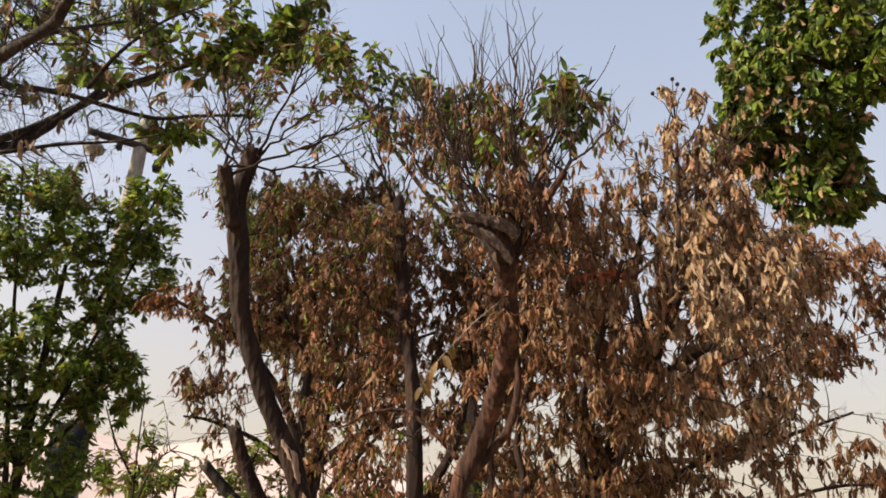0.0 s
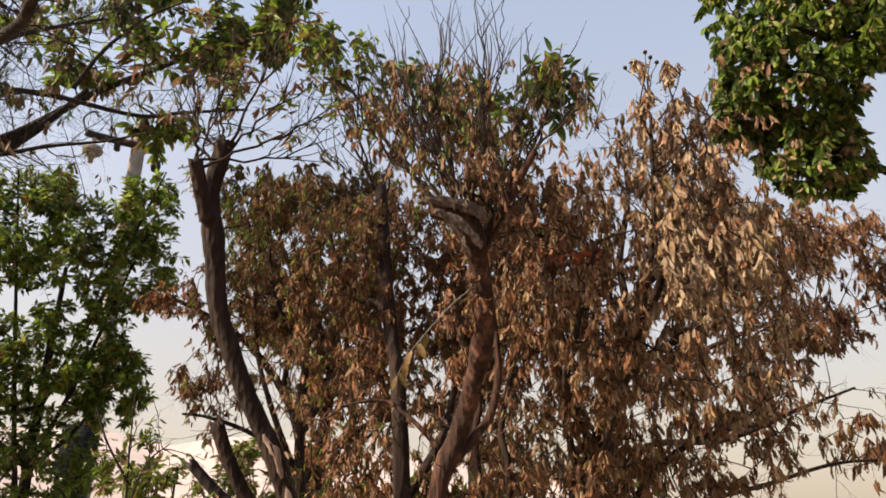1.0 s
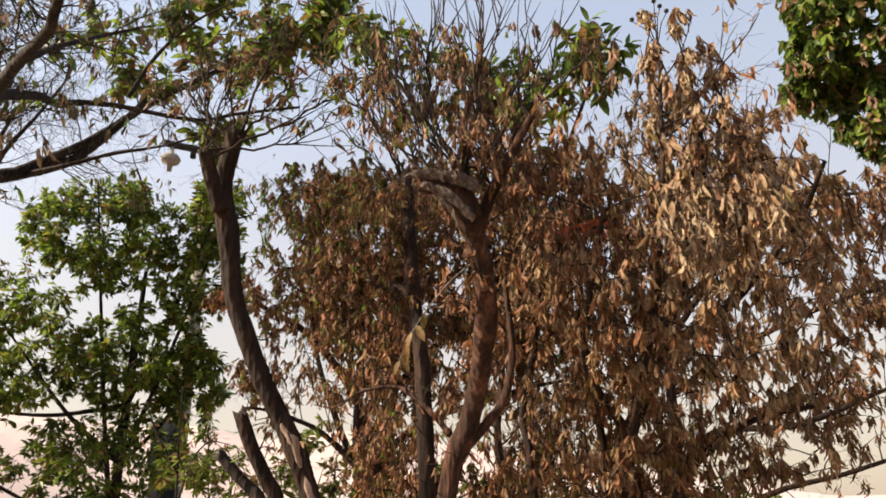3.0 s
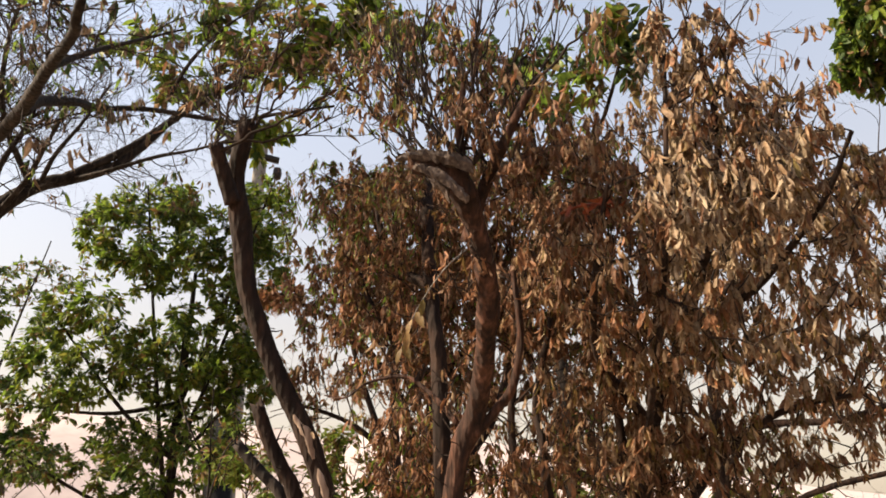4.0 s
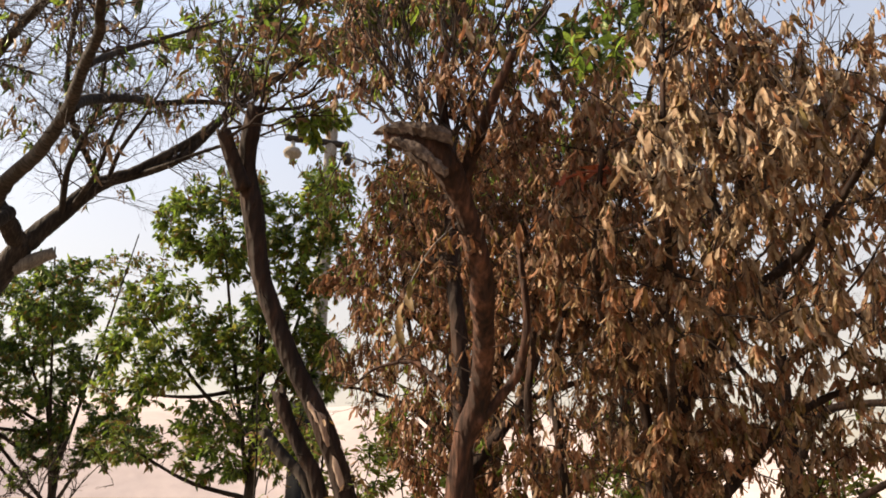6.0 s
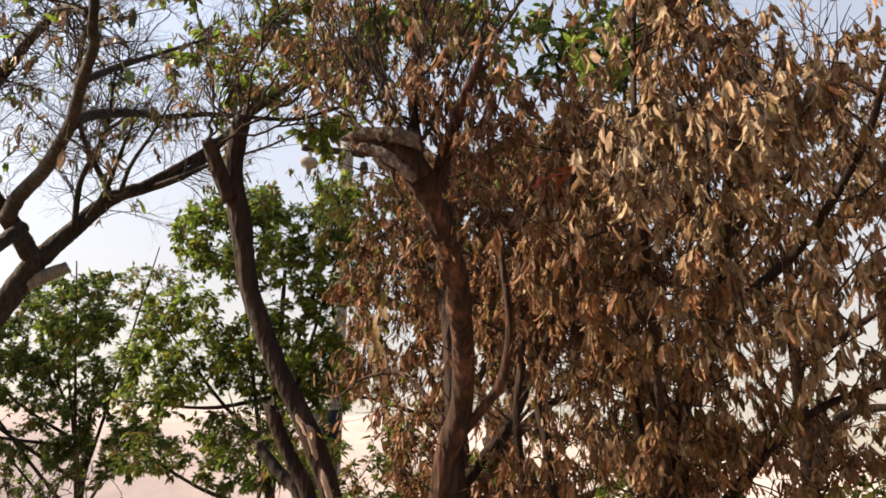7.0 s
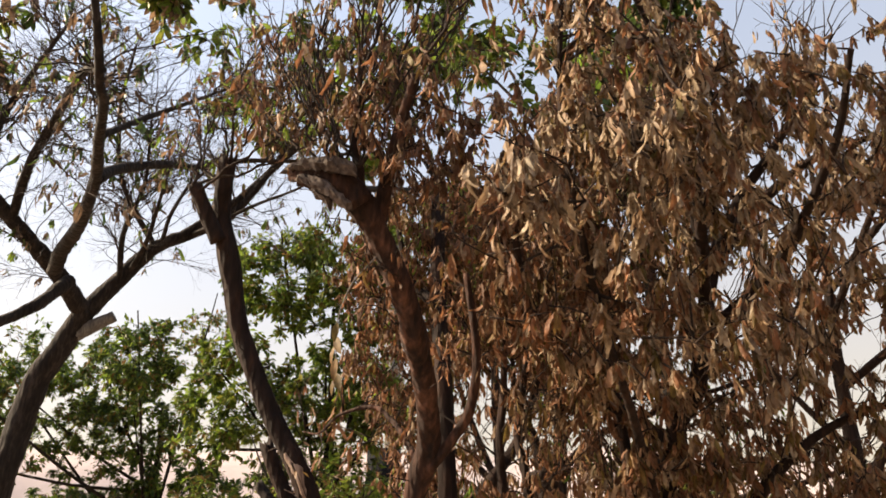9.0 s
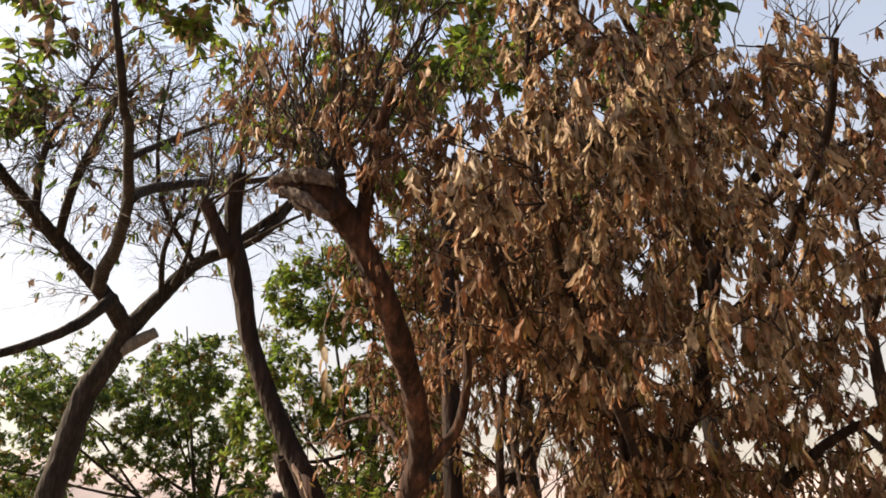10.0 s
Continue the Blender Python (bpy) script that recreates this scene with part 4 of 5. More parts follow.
    crown(tree, subs, [
        (1.0, 3.55, 1.78, 0.22, 0.3, 0.22, 46, 15, (0.1, 0.4, 0.3, 0.2, 0.4)),
        (1.35, 3.7, 1.72, 0.3, 0.3, 0.22, 34, 15, (0.15, 0.4, 0.3, 0.3, 0.3)),
        (1.75, 3.95, 1.85, 0.36, 0.35, 0.26, 27, 15, (0.2, 0.4, 0.2, 0.35, 0.3)),
        (0.9, 4.2, 1.75, 0.4, 0.3, 0.24, 50, 13, (0.1, 0.4, 0.3, 0.2, 0.5)),
        (2.1, 4.1, 2.15, 0.3, 0.35, 0.3, 24, 14, (0.3, 0.4, 0.1, 0.35, 0.2))], 63, mats, 0.055, hang=0.85, upright=0.0, twig=0.0036, bunch=4, clump=0.3, sway=0.2)
    sprays(tree, subs, 70, 64, 0.5, 0.0045, mats, (0.1, 0.4, 0.2, 0.2, 0.5), 0.055, leaves=0.4, hang=0.85, lift=0.0, tuft=3)
    bare = fan(tree, [(1.6, 3.73, 3.05), (1.70, 3.72, 3.18), (1.72, 3.72, 3.2)], [(1.56, 3.7, 3.85), (1.78, 3.72, 3.95), (1.95, 3.8, 3.7), (1.86, 3.75, 3.75)], 0.0065, 65)
    sprays(tree, bare, 10, 66, 0.2, 0.003, mats, (0.3, 0.5, 0.2, 0.1, 0.1), 0.055, leaves=0.5, levels=1, hang=0.95, tuft=2)
    for x, y, z in ((1.165, 2.476, 3.41), (1.185, 2.48, 3.385), (1.10, 2.48, 3.36), (1.075, 2.49, 3.345), (1.205, 2.47, 3.35)):
        stalk = np.array([(1.155, 2.49, 3.2), (1.16 + 0.45 * (x - 1.16), y + 0.004, z - 0.05), (x, y, z - 0.008)])
        pod = np.array([(x, y, z - 0.009), (x, y, z - 0.005), (x, y, z), (x, y, z + 0.005), (x, y, z + 0.009)])
        v, f = joined([tube(stalk, [0.0025, 0.002, 0.0018], 5), tube(pod, [0.004, 0.008, 0.0095, 0.008, 0.003], 10)])
        part("seed_pod", v, f, TWIG, tree, "small round dark dried fruit")
    # a broken twig with a few scarlet leaves caught in the crown
    spray, ln = limb("broken_spray", [(0.72, 2.70, 2.55), (0.80, 2.68, 2.565), (0.88, 2.67, 2.555), (0.93, 2.67, 2.53)], 0.006, 0.003, SCARLET, tree, "scarlet dried leaf spray", sides=6)
    g = np.random.default_rng(9)
    n = 10
    at = np.stack([g.uniform(0.76, 0.90, n), g.uniform(2.65, 2.69, n), g.uniform(2.54, 2.57, n)], 1)
    ax = np.stack([g.uniform(-0.5, 1.2, n), g.uniform(-0.6, 0.1, n), g.uniform(-0.9, 0.15, n)], 1)
    b = leaf_basis(ax, g.normal(size=(n, 3)))
    for i in range(n):
        single_leaf((1, 5, 3, 7)[i % 4], 0, DRY_SHAPES, [SCARLET], "dry", tree, at[i], b[i], g.uniform(0.055, 0.095))


tan_tree()


# ---- thin dead tree behind, to the east ----
def thin_tree():
    tree = thing("dead_tree", (1.45, 6.7, 0), "thin dead tree with sparse curled dark brown leaves", "tree", "dead trees")
    _, trunk = limb("trunk", [(1.45, 6.7, -0.05), (1.5, 6.6, 1.0), (1.55, 6.5, 1.9), (1.6, 6.5, 2.8), (1.7, 6.5, 3.7), (1.75, 6.4, 4.4)], 0.085, 0.012, BARK, tree, seed=13, flare=0.5)
    subs = [trunk[20:]]
    for i, (pts, r) in enumerate((
        ([(1.52, 6.55, 1.6), (1.8, 6.3, 2.12), (2.4, 5.95, 2.15), (3.1, 6.1, 2.4), (3.7, 6.3, 2.6)], 0.036),
        ([(1.58, 6.5, 2.5), (2.3, 6.2, 2.9), (3.1, 6.2, 3.2), (3.9, 6.6, 3.4)], 0.03),
        ([(1.65, 6.5, 3.2), (2.2, 6.0, 3.6), (2.9, 6.0, 4.0), (3.6, 6.4, 4.2), (4.1, 6.6, 4.25)], 0.03),
        ([(1.7, 6.5, 3.8), (2.4, 6.4, 4.3), (3.2, 6.6, 4.6)], 0.024),
        ([(1.5, 6.6, 1.1), (2.0, 6.1, 1.6), (2.7, 6.0, 1.8), (3.3, 6.1, 1.95), (4.0, 6.4, 2.0)], 0.028),
        ([(1.6, 6.5, 2.0), (1.2, 6.2, 2.6), (1.0, 6.0, 3.2)], 0.03),
        ([(1.65, 6.4, 3.0), (2.0, 5.5, 3.4), (2.2, 4.9, 3.5), (2.6, 4.6, 3.6)], 0.03))):
        _, ln = limb("limb", pts, r, r * 0.3, BARK, tree, seed=70 + i, sides=8)
        subs.append(ln[len(ln) // 5:])
    mats = [UMBER_SHADE, RUST, BROWN, OLIVE]
    crown(tree, subs, [
        (4.55, 6.7, 3.7, 0.45, 0.4, 0.5, 50, 13, (0.6, 0.3, 0.2, 0.1)),
        (4.0, 6.6, 4.15, 0.6, 0.5, 0.42, 80, 14, (0.6, 0.3, 0.2, 0.1)),
        (3.8, 6.8, 3.35, 0.6, 0.5, 0.34, 70, 13, (0.6, 0.3, 0.2, 0.1)),
        (3.2, 6.0, 3.95, 0.55, 0.5, 0.45, 80, 14, (0.5, 0.25, 0.4, 0.1)),
        (3.0, 6.2, 3.2, 0.55, 0.5, 0.35, 60, 13, (0.5, 0.25, 0.3, 0.15)),
        (2.6, 6.3, 3.75, 0.6, 0.5, 0.6, 48, 14, (0.5, 0.2, 0.4, 0.15)),
        (2.45, 5.4, 4.3, 0.45, 0.45, 0.35, 18, 11, (0.4, 0.2, 0.5, 0.1)),
        (2.5, 6.1, 2.55, 0.6, 0.5, 0.4, 56, 12, (0.5, 0.2, 0.3, 0.25)),
        (3.2, 6.1, 2.35, 0.5, 0.4, 0.28, 26, 10, (0.6, 0.2, 0.2, 0.2)),
        (4.0, 6.4, 2.05, 0.4, 0.4, 0.25, 34, 13, (0.4, 0.5, 0.2, 0.1)),
        (1.5, 6.3, 3.2, 0.6, 0.4, 0.7, 60, 12, (0.5, 0.2, 0.3, 0.2))], 71, mats, 0.095, hang=0.9, upright=0.05, twig=0.005, reach=0.45, singles=120, bunch=4, clump=0.4, sway=0.18)
    sprays(tree, subs, 70, 72, 0.7, 0.0055, mats, (0.6, 0.3, 0.3, 0.1), 0.09, leaves=0.22, hang=0.9, lift=0.0, tuft=3)


thin_tree()


# ---- leafy tree on the east side ----
def east_tree():
    tree = thing("leafy_tree", (7.98, 9.63, 0.0), "leafy green tree with large drooping leaves", "tree", "green trees")
    _, trunk = limb("trunk", [(7.98, 9.63, -0.05), (7.98, 9.43, 0.85), (7.78, 9.02, 3.72), (7.37, 8.61, 6.18), (6.96, 8.4, 7.82), (6.55, 8.2, 9.26)], 0.22, 0.09, BARK, tree, seed=14, flare=0.6)
    subs = []
    for i, pts in enumerate((
        [(7.47, 8.71, 5.77), (6.34, 8.2, 7.0), (5.32, 7.99, 7.62), (4.5, 7.99, 8.03)],
        [(7.68, 8.92, 4.75), (6.14, 8.81, 5.98), (4.91, 9.02, 6.59), (4.09, 9.22, 6.8)],
        [(7.27, 8.61, 6.39), (6.34, 7.58, 7.82), (5.73, 6.97, 8.85)],
        [(6.96, 8.4, 7.62), (5.73, 8.61, 8.85), (4.91, 8.61, 9.46)])):
        _, ln = limb("limb", pts, 0.09, 0.025, BARK, tree, seed=80 + i, sides=10)
        subs.append(ln[len(ln) // 3:])
    crown(tree, subs, [
        (4.95, 8.2, 7.52, 1.23, 1.02, 1.02, 260, 28.7, (0.4, 0.15, 0.5, 0.08)),
        (4.42, 8.81, 7.11, 0.57, 0.61, 0.51, 104, 25.3, (0.4, 0.12, 0.5, 0.15)),
        (5.22, 8.81, 6.29, 0.82, 0.72, 0.72, 156, 25.3, (0.35, 0.1, 0.5, 0.2)),
        (5.83, 7.17, 8.13, 1.23, 1.02, 1.23, 195, 27.6, (0.45, 0.25, 0.4, 0.06)),
        (5.22, 8.61, 9.05, 1.43, 1.02, 0.92, 143, 25.3, (0.4, 0.2, 0.4, 0.04))], 81, [GREEN, YELLOW, DEEP, BROWN], 0.155, hang=0.72, upright=0.15, twig=0.008, reach=0.5, shapes=GREEN_SHAPES, key="green", singles=150, bunch=2)


east_tree()


# ---- green tops of a tree behind the lopped ones ----
def back_tree():
    tree = thing("leafy_tree", (0.3, 7.1, 0), "slim green tree rising behind the dead ones", "tree", "green trees")
    _, trunk = limb("trunk", [(0.3, 7.1, -0.05), (0.32, 7.05, 1.8), (0.25, 7.0, 3.8), (0.15, 6.95, 5.4), (0.1, 6.9, 6.4)], 0.09, 0.025, BARK_GREY, tree, seed=15, flare=0.5)
    subs = [trunk[60:]]
    for i, pts in enumerate((
        [(0.25, 7.0, 3.8), (0.6, 6.3, 4.3), (0.95, 5.5, 4.7), (1.15, 5.0, 5.0)],
        [(0.2, 7.0, 4.6), (-0.5, 6.8, 5.5), (-1.1, 6.5, 6.4)],
        [(0.18, 6.95, 5.0), (-0.1, 6.9, 5.8), (-0.4, 6.9, 6.6)],
        [(0.2, 7.0, 4.4), (0.5, 6.9, 5.4), (0.6, 6.9, 6.4)])):
        _, ln = limb("limb", pts, 0.035, 0.012, BARK_GREY, tree, seed=90 + i, sides=8)
        subs.append(ln)
    crown(tree, subs, [
        (0.40, 6.9, 6.10, 0.55, 0.45, 0.55, 49, 12.6, (0.15, 0.0, 0.8, 0.15)),
        (-0.40, 6.9, 6.35, 0.55, 0.45, 0.5, 40, 12.6, (0.15, 0.0, 0.8, 0.15)),
        (-1.20, 6.4, 6.65, 0.6, 0.45, 0.5, 39, 11.7, (0.5, 0.2, 0.3, 0.2)),
        (1.12, 4.95, 4.98, 0.36, 0.3, 0.32, 34, 10.8, (0.15, 0.0, 0.8, 0.15)),
        (0.60, 5.3, 4.9, 0.4, 0.3, 0.3, 16, 9.9, (0.4, 0.1, 0.3, 0.4)),
        (0.30, 6.9, 5.1, 0.8, 0.4, 0.5, 26, 10.8, (0.4, 0.1, 0.4, 0.3))], 91, [GREEN, YELLOW, DEEP, OLIVE], 0.13, hang=0.4, upright=0.3, twig=0.005, shapes=GREEN_SHAPES, key="green")


back_tree()


# ---- withered forked tree well behind the lopped ones ----
def far_tree():
    tree = thing("withered_tree", (-1.95, 9.7, 0), "dark forked tree with sawn stump and withered leaves", "tree", "dead trees")
    limb("trunk", [(-1.95, 9.7, -0.05), (-1.97, 9.7, 1.2), (-1.98, 9.68, 2.1), (-2.0, 9.62, 2.42)], 0.20, 0.19, BARK, tree, "thick dark sawn trunk", seed=17, flare=0.4, jag=0.01)
    subs = []
    for i, (pts, r) in enumerate((
        ([(-2.08, 9.75, 2.1), (-2.15, 9.75, 2.75), (-2.38, 9.7, 3.3), (-2.75, 9.65, 3.8), (-3.1, 9.6, 4.15), (-3.5, 9.4, 4.4), (-3.95, 9.05, 4.6)], 0.085),
        ([(-1.88, 9.78, 2.1), (-1.8, 9.8, 3.0), (-1.74, 9.8, 3.8), (-1.72, 9.75, 4.6), (-1.5, 9.7, 5.2)], 0.11),
        ([(-1.78, 9.8, 3.2), (-1.3, 9.7, 3.7), (-0.7, 9.7, 4.1), (-0.2, 9.7, 4.3)], 0.06),
        ([(-1.85, 9.8, 2.4), (-1.3, 9.8, 2.8), (-0.6, 9.8, 3.0), (0.2, 9.8, 3.2), (0.9, 9.8, 3.3)], 0.06),
        ([(-1.85, 9.8, 1.2), (-1.0, 9.7, 1.6), (0.0, 9.7, 1.9), (1.0, 9.75, 2.1), (1.9, 9.8, 2.3)], 0.06),
        ([(-2.4, 9.7, 3.35), (-2.35, 9.6, 4.0), (-2.5, 9.6, 4.7)], 0.045),
        ([(-1.74, 9.78, 3.9), (-2.1, 9.5, 4.6), (-2.4, 9.2, 5.3), (-2.6, 9.0, 5.9)], 0.06),
        ([(-1.72, 9.75, 4.4), (-1.4, 9.4, 5.2), (-1.2, 9.1, 5.9)], 0.05))):
        _, ln = limb("limb", pts, r, r * 0.3, BARK, tree, seed=170 + i, sides=10)
        subs.append(ln[len(ln) // 4:])
    crown(tree, subs, [
        (-1.95, 9.7, 4.55, 1.0, 0.6, 0.65, 136, 14, (0.5, 0.3, 0.2, 0.12)),
        (-1.70, 9.6, 2.6, 0.55, 0.5, 0.5, 43, 14, (0.4, 0.5, 0.2, 0.15)),
        (-1.75, 9.6, 3.5, 0.6, 0.5, 0.65, 136, 14, (0.5, 0.3, 0.2, 0.12)),
        (-0.9, 9.7, 3.75, 0.75, 0.6, 0.75, 150, 14, (0.5, 0.35, 0.2, 0.08)),
        (-0.95, 9.7, 2.75, 0.7, 0.6, 0.45, 14, 13, (0.4, 0.5, 0.2, 0.12)),
        (0.4, 9.8, 3.3, 0.9, 0.6, 0.8, 150, 14, (0.5, 0.35, 0.2, 0.05)),
        (-0.75, 9.6, 2.1, 0.95, 0.6, 0.5, 41, 13, (0.4, 0.5, 0.2, 0.15)),
        (0.7, 9.7, 2.2, 1.0, 0.6, 0.6, 41, 13, (0.4, 0.5, 0.2, 0.12)),
        (2.0, 9.8, 2.4, 0.8, 0.5, 0.6, 34, 12, (0.5, 0.3, 0.2, 0.12)),
        (-2.66, 8.5, 5.74, 0.55, 0.6, 0.60, 120, 14, (0.35, 0.15, 0.5, 0.3)),
        (-1.94, 8.7, 5.91, 0.60, 0.6, 0.60, 130, 14, (0.35, 0.15, 0.5, 0.3)),
        (-1.20, 8.8, 5.92, 0.60, 0.6, 0.60, 110, 14, (0.4, 0.2, 0.4, 0.2)),
        (-2.70, 8.9, 4.87, 0.45, 0.6, 0.60, 90, 14, (0.5, 0.25, 0.3, 0.15)),
        (-2.34, 9.2, 4.22, 0.50, 0.6, 0.45, 80, 14, (0.5, 0.3, 0.25, 0.12)),
        (-3.85, 9.1, 4.6, 0.45, 0.4, 0.34, 40, 14, (0.4, 0.6, 0.1, 0.0)),
        (-3.0, 9.6, 4.35, 0.6, 0.5, 0.25, 40, 9, (0.6, 0.3, 0.2, 0.0))], 161, [UMBER_SHADE, RUST, OLIVE, GREEN], 0.11, hang=0.8, upright=0.1, twig=0.008, fork=3, shapes=DRY_FAR, reach=0.5, clump=0.4, twig_sides=3)


far_tree()


# ---- wide tree on the west side with bare crooked limbs ----
def west_tree():
    tree = thing("spreading_tree", (-6.9, 5.1, 0), "spreading tree with crooked half-bare limbs", "tree")
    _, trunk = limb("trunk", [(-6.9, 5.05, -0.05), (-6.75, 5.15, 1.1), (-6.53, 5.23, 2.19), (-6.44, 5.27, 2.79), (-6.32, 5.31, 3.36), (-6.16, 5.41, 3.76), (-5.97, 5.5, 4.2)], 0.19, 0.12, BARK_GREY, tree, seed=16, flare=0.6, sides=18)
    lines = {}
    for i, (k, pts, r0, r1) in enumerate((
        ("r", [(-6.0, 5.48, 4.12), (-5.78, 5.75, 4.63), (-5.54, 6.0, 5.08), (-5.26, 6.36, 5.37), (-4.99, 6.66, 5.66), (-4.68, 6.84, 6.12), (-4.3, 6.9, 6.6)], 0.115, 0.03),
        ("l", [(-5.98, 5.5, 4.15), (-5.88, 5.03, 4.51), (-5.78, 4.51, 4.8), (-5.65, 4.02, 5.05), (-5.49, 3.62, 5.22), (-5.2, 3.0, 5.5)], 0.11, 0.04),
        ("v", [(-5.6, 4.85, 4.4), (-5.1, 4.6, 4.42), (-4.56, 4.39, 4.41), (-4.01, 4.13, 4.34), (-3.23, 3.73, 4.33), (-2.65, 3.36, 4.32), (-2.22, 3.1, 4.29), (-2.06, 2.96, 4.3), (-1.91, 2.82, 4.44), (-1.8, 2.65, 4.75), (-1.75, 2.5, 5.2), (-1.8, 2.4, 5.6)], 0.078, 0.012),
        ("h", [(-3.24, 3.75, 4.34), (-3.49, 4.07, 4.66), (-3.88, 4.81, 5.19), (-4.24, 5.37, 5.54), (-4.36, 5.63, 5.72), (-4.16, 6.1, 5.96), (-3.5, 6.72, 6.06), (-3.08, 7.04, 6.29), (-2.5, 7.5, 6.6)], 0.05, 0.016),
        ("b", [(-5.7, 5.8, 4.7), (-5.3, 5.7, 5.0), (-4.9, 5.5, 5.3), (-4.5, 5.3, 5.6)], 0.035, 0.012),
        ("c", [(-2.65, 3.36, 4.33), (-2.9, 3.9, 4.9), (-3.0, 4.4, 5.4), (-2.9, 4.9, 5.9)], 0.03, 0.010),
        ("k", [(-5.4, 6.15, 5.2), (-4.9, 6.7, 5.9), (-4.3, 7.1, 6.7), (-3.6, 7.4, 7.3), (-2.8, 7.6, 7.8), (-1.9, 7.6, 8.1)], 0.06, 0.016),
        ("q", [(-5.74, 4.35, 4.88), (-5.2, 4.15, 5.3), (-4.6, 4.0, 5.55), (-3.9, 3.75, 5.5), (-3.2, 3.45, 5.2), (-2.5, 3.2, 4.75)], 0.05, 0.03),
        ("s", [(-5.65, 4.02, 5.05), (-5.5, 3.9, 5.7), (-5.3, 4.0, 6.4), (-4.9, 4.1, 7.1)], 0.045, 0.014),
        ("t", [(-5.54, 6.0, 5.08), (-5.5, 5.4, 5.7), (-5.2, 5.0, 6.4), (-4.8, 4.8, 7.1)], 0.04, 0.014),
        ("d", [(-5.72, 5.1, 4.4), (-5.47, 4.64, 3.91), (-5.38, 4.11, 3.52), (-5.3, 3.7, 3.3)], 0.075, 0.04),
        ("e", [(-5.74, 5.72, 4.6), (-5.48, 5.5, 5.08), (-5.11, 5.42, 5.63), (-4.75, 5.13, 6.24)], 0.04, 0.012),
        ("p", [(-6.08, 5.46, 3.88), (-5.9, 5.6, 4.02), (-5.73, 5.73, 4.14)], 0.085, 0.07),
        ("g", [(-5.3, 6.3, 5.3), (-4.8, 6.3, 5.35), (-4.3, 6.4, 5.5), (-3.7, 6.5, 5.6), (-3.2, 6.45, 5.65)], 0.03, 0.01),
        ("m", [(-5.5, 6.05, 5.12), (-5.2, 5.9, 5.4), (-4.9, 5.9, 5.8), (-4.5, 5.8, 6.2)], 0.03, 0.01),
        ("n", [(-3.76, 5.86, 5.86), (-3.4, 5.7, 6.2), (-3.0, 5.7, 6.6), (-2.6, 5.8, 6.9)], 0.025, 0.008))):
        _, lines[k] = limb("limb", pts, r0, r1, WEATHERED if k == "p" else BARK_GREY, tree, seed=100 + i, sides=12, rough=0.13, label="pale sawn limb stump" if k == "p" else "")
    mats = [GREEN, YELLOW, ASHEN, DEEP, BROWN]
    # the leafy upper crown
    crown(tree, [lines["h"][len(lines["h"]) // 2:], lines["k"], lines["n"], lines["s"], lines["r"][-25:]], [
        (-5.1, 6.8, 7.3, 0.7, 0.6, 0.45, 18, 13.6, (0.5, 0.25, 0.1, 0.2, 0.2)),
        (-4.3, 7.1, 7.35, 0.8, 0.6, 0.5, 30, 15.3, (0.5, 0.25, 0.1, 0.2, 0.2)),
        (-3.5, 7.4, 7.7, 0.9, 0.6, 0.5, 46, 17, (0.5, 0.3, 0.1, 0.15, 0.15)),
        (-2.6, 7.6, 7.9, 0.9, 0.6, 0.45, 50, 18.7, (0.55, 0.25, 0.05, 0.25, 0.08)),
        (-1.95, 7.7, 8.0, 0.6, 0.5, 0.45, 40, 18.7, (0.55, 0.25, 0.05, 0.25, 0.05)),
        (-3.85, 8.0, 6.65, 0.5, 0.4, 0.35, 20, 13.6, (0.5, 0.3, 0.15, 0.15, 0.15)),
        (-3.1, 7.8, 7.3, 0.7, 0.5, 0.3, 12, 10.2, (0.5, 0.3, 0.1, 0.2, 0.1)),
        (-3.4, 6.9, 8.6, 1.3, 0.7, 0.5, 42, 17, (0.5, 0.25, 0.1, 0.2, 0.1)),
        (-1.9, 7.2, 8.8, 0.8, 0.6, 0.4, 26, 17, (0.5, 0.25, 0.05, 0.25, 0.05)),
        (-5.6, 3.4, 6.2, 0.4, 0.5, 0.5, 20, 12, (0.4, 0.1, 0.3, 0.4, 0.03)),
        (-5.1, 3.3, 7.0, 0.5, 0.5, 0.4, 20, 12, (0.4, 0.1, 0.3, 0.4, 0.03)),
        (-4.9, 5.5, 7.9, 0.7, 0.6, 0.35, 14, 13.6, (0.5, 0.25, 0.1, 0.2, 0.1))], 111, mats, 0.17, hang=0.4, upright=0.1, twig=0.008, shapes=GREEN_SHAPES, key="green", bunch=1, fork=3, reach=0.6, kink=0.02, clump=0.6)
    crown(tree, [lines["v"][-30:]], [
        (-2.2, 3.25, 5.5, 0.5, 0.45, 0.22, 46, 12, (0.35, 0.15, 0.15, 0.4, 0.2)),
        (-1.9, 3.55, 5.6, 0.4, 0.4, 0.2, 24, 12, (0.35, 0.15, 0.15, 0.4, 0.25))], 117, mats, 0.10, hang=0.6, upright=0.0, twig=0.005, shapes=GREEN_SHAPES, key="green", bunch=1, fork=3, reach=0.4, clump=0.4)
    # twiggy side branches with withered tufts
    sprays(tree, [lines[k] for k in "vhcl"], 90, 112, 0.8, 0.0065, mats, (0.08, 0.02, 0.9, 0.3, 0.03), 0.10, leaves=0.06, hang=0.85)
    sprays(tree, [lines[k] for k in "rbegmnqstl"], 170, 113, 1.0, 0.008, mats, (0.2, 0.05, 0.6, 0.4, 0.03), 0.12, leaves=0.05, hang=0.7)
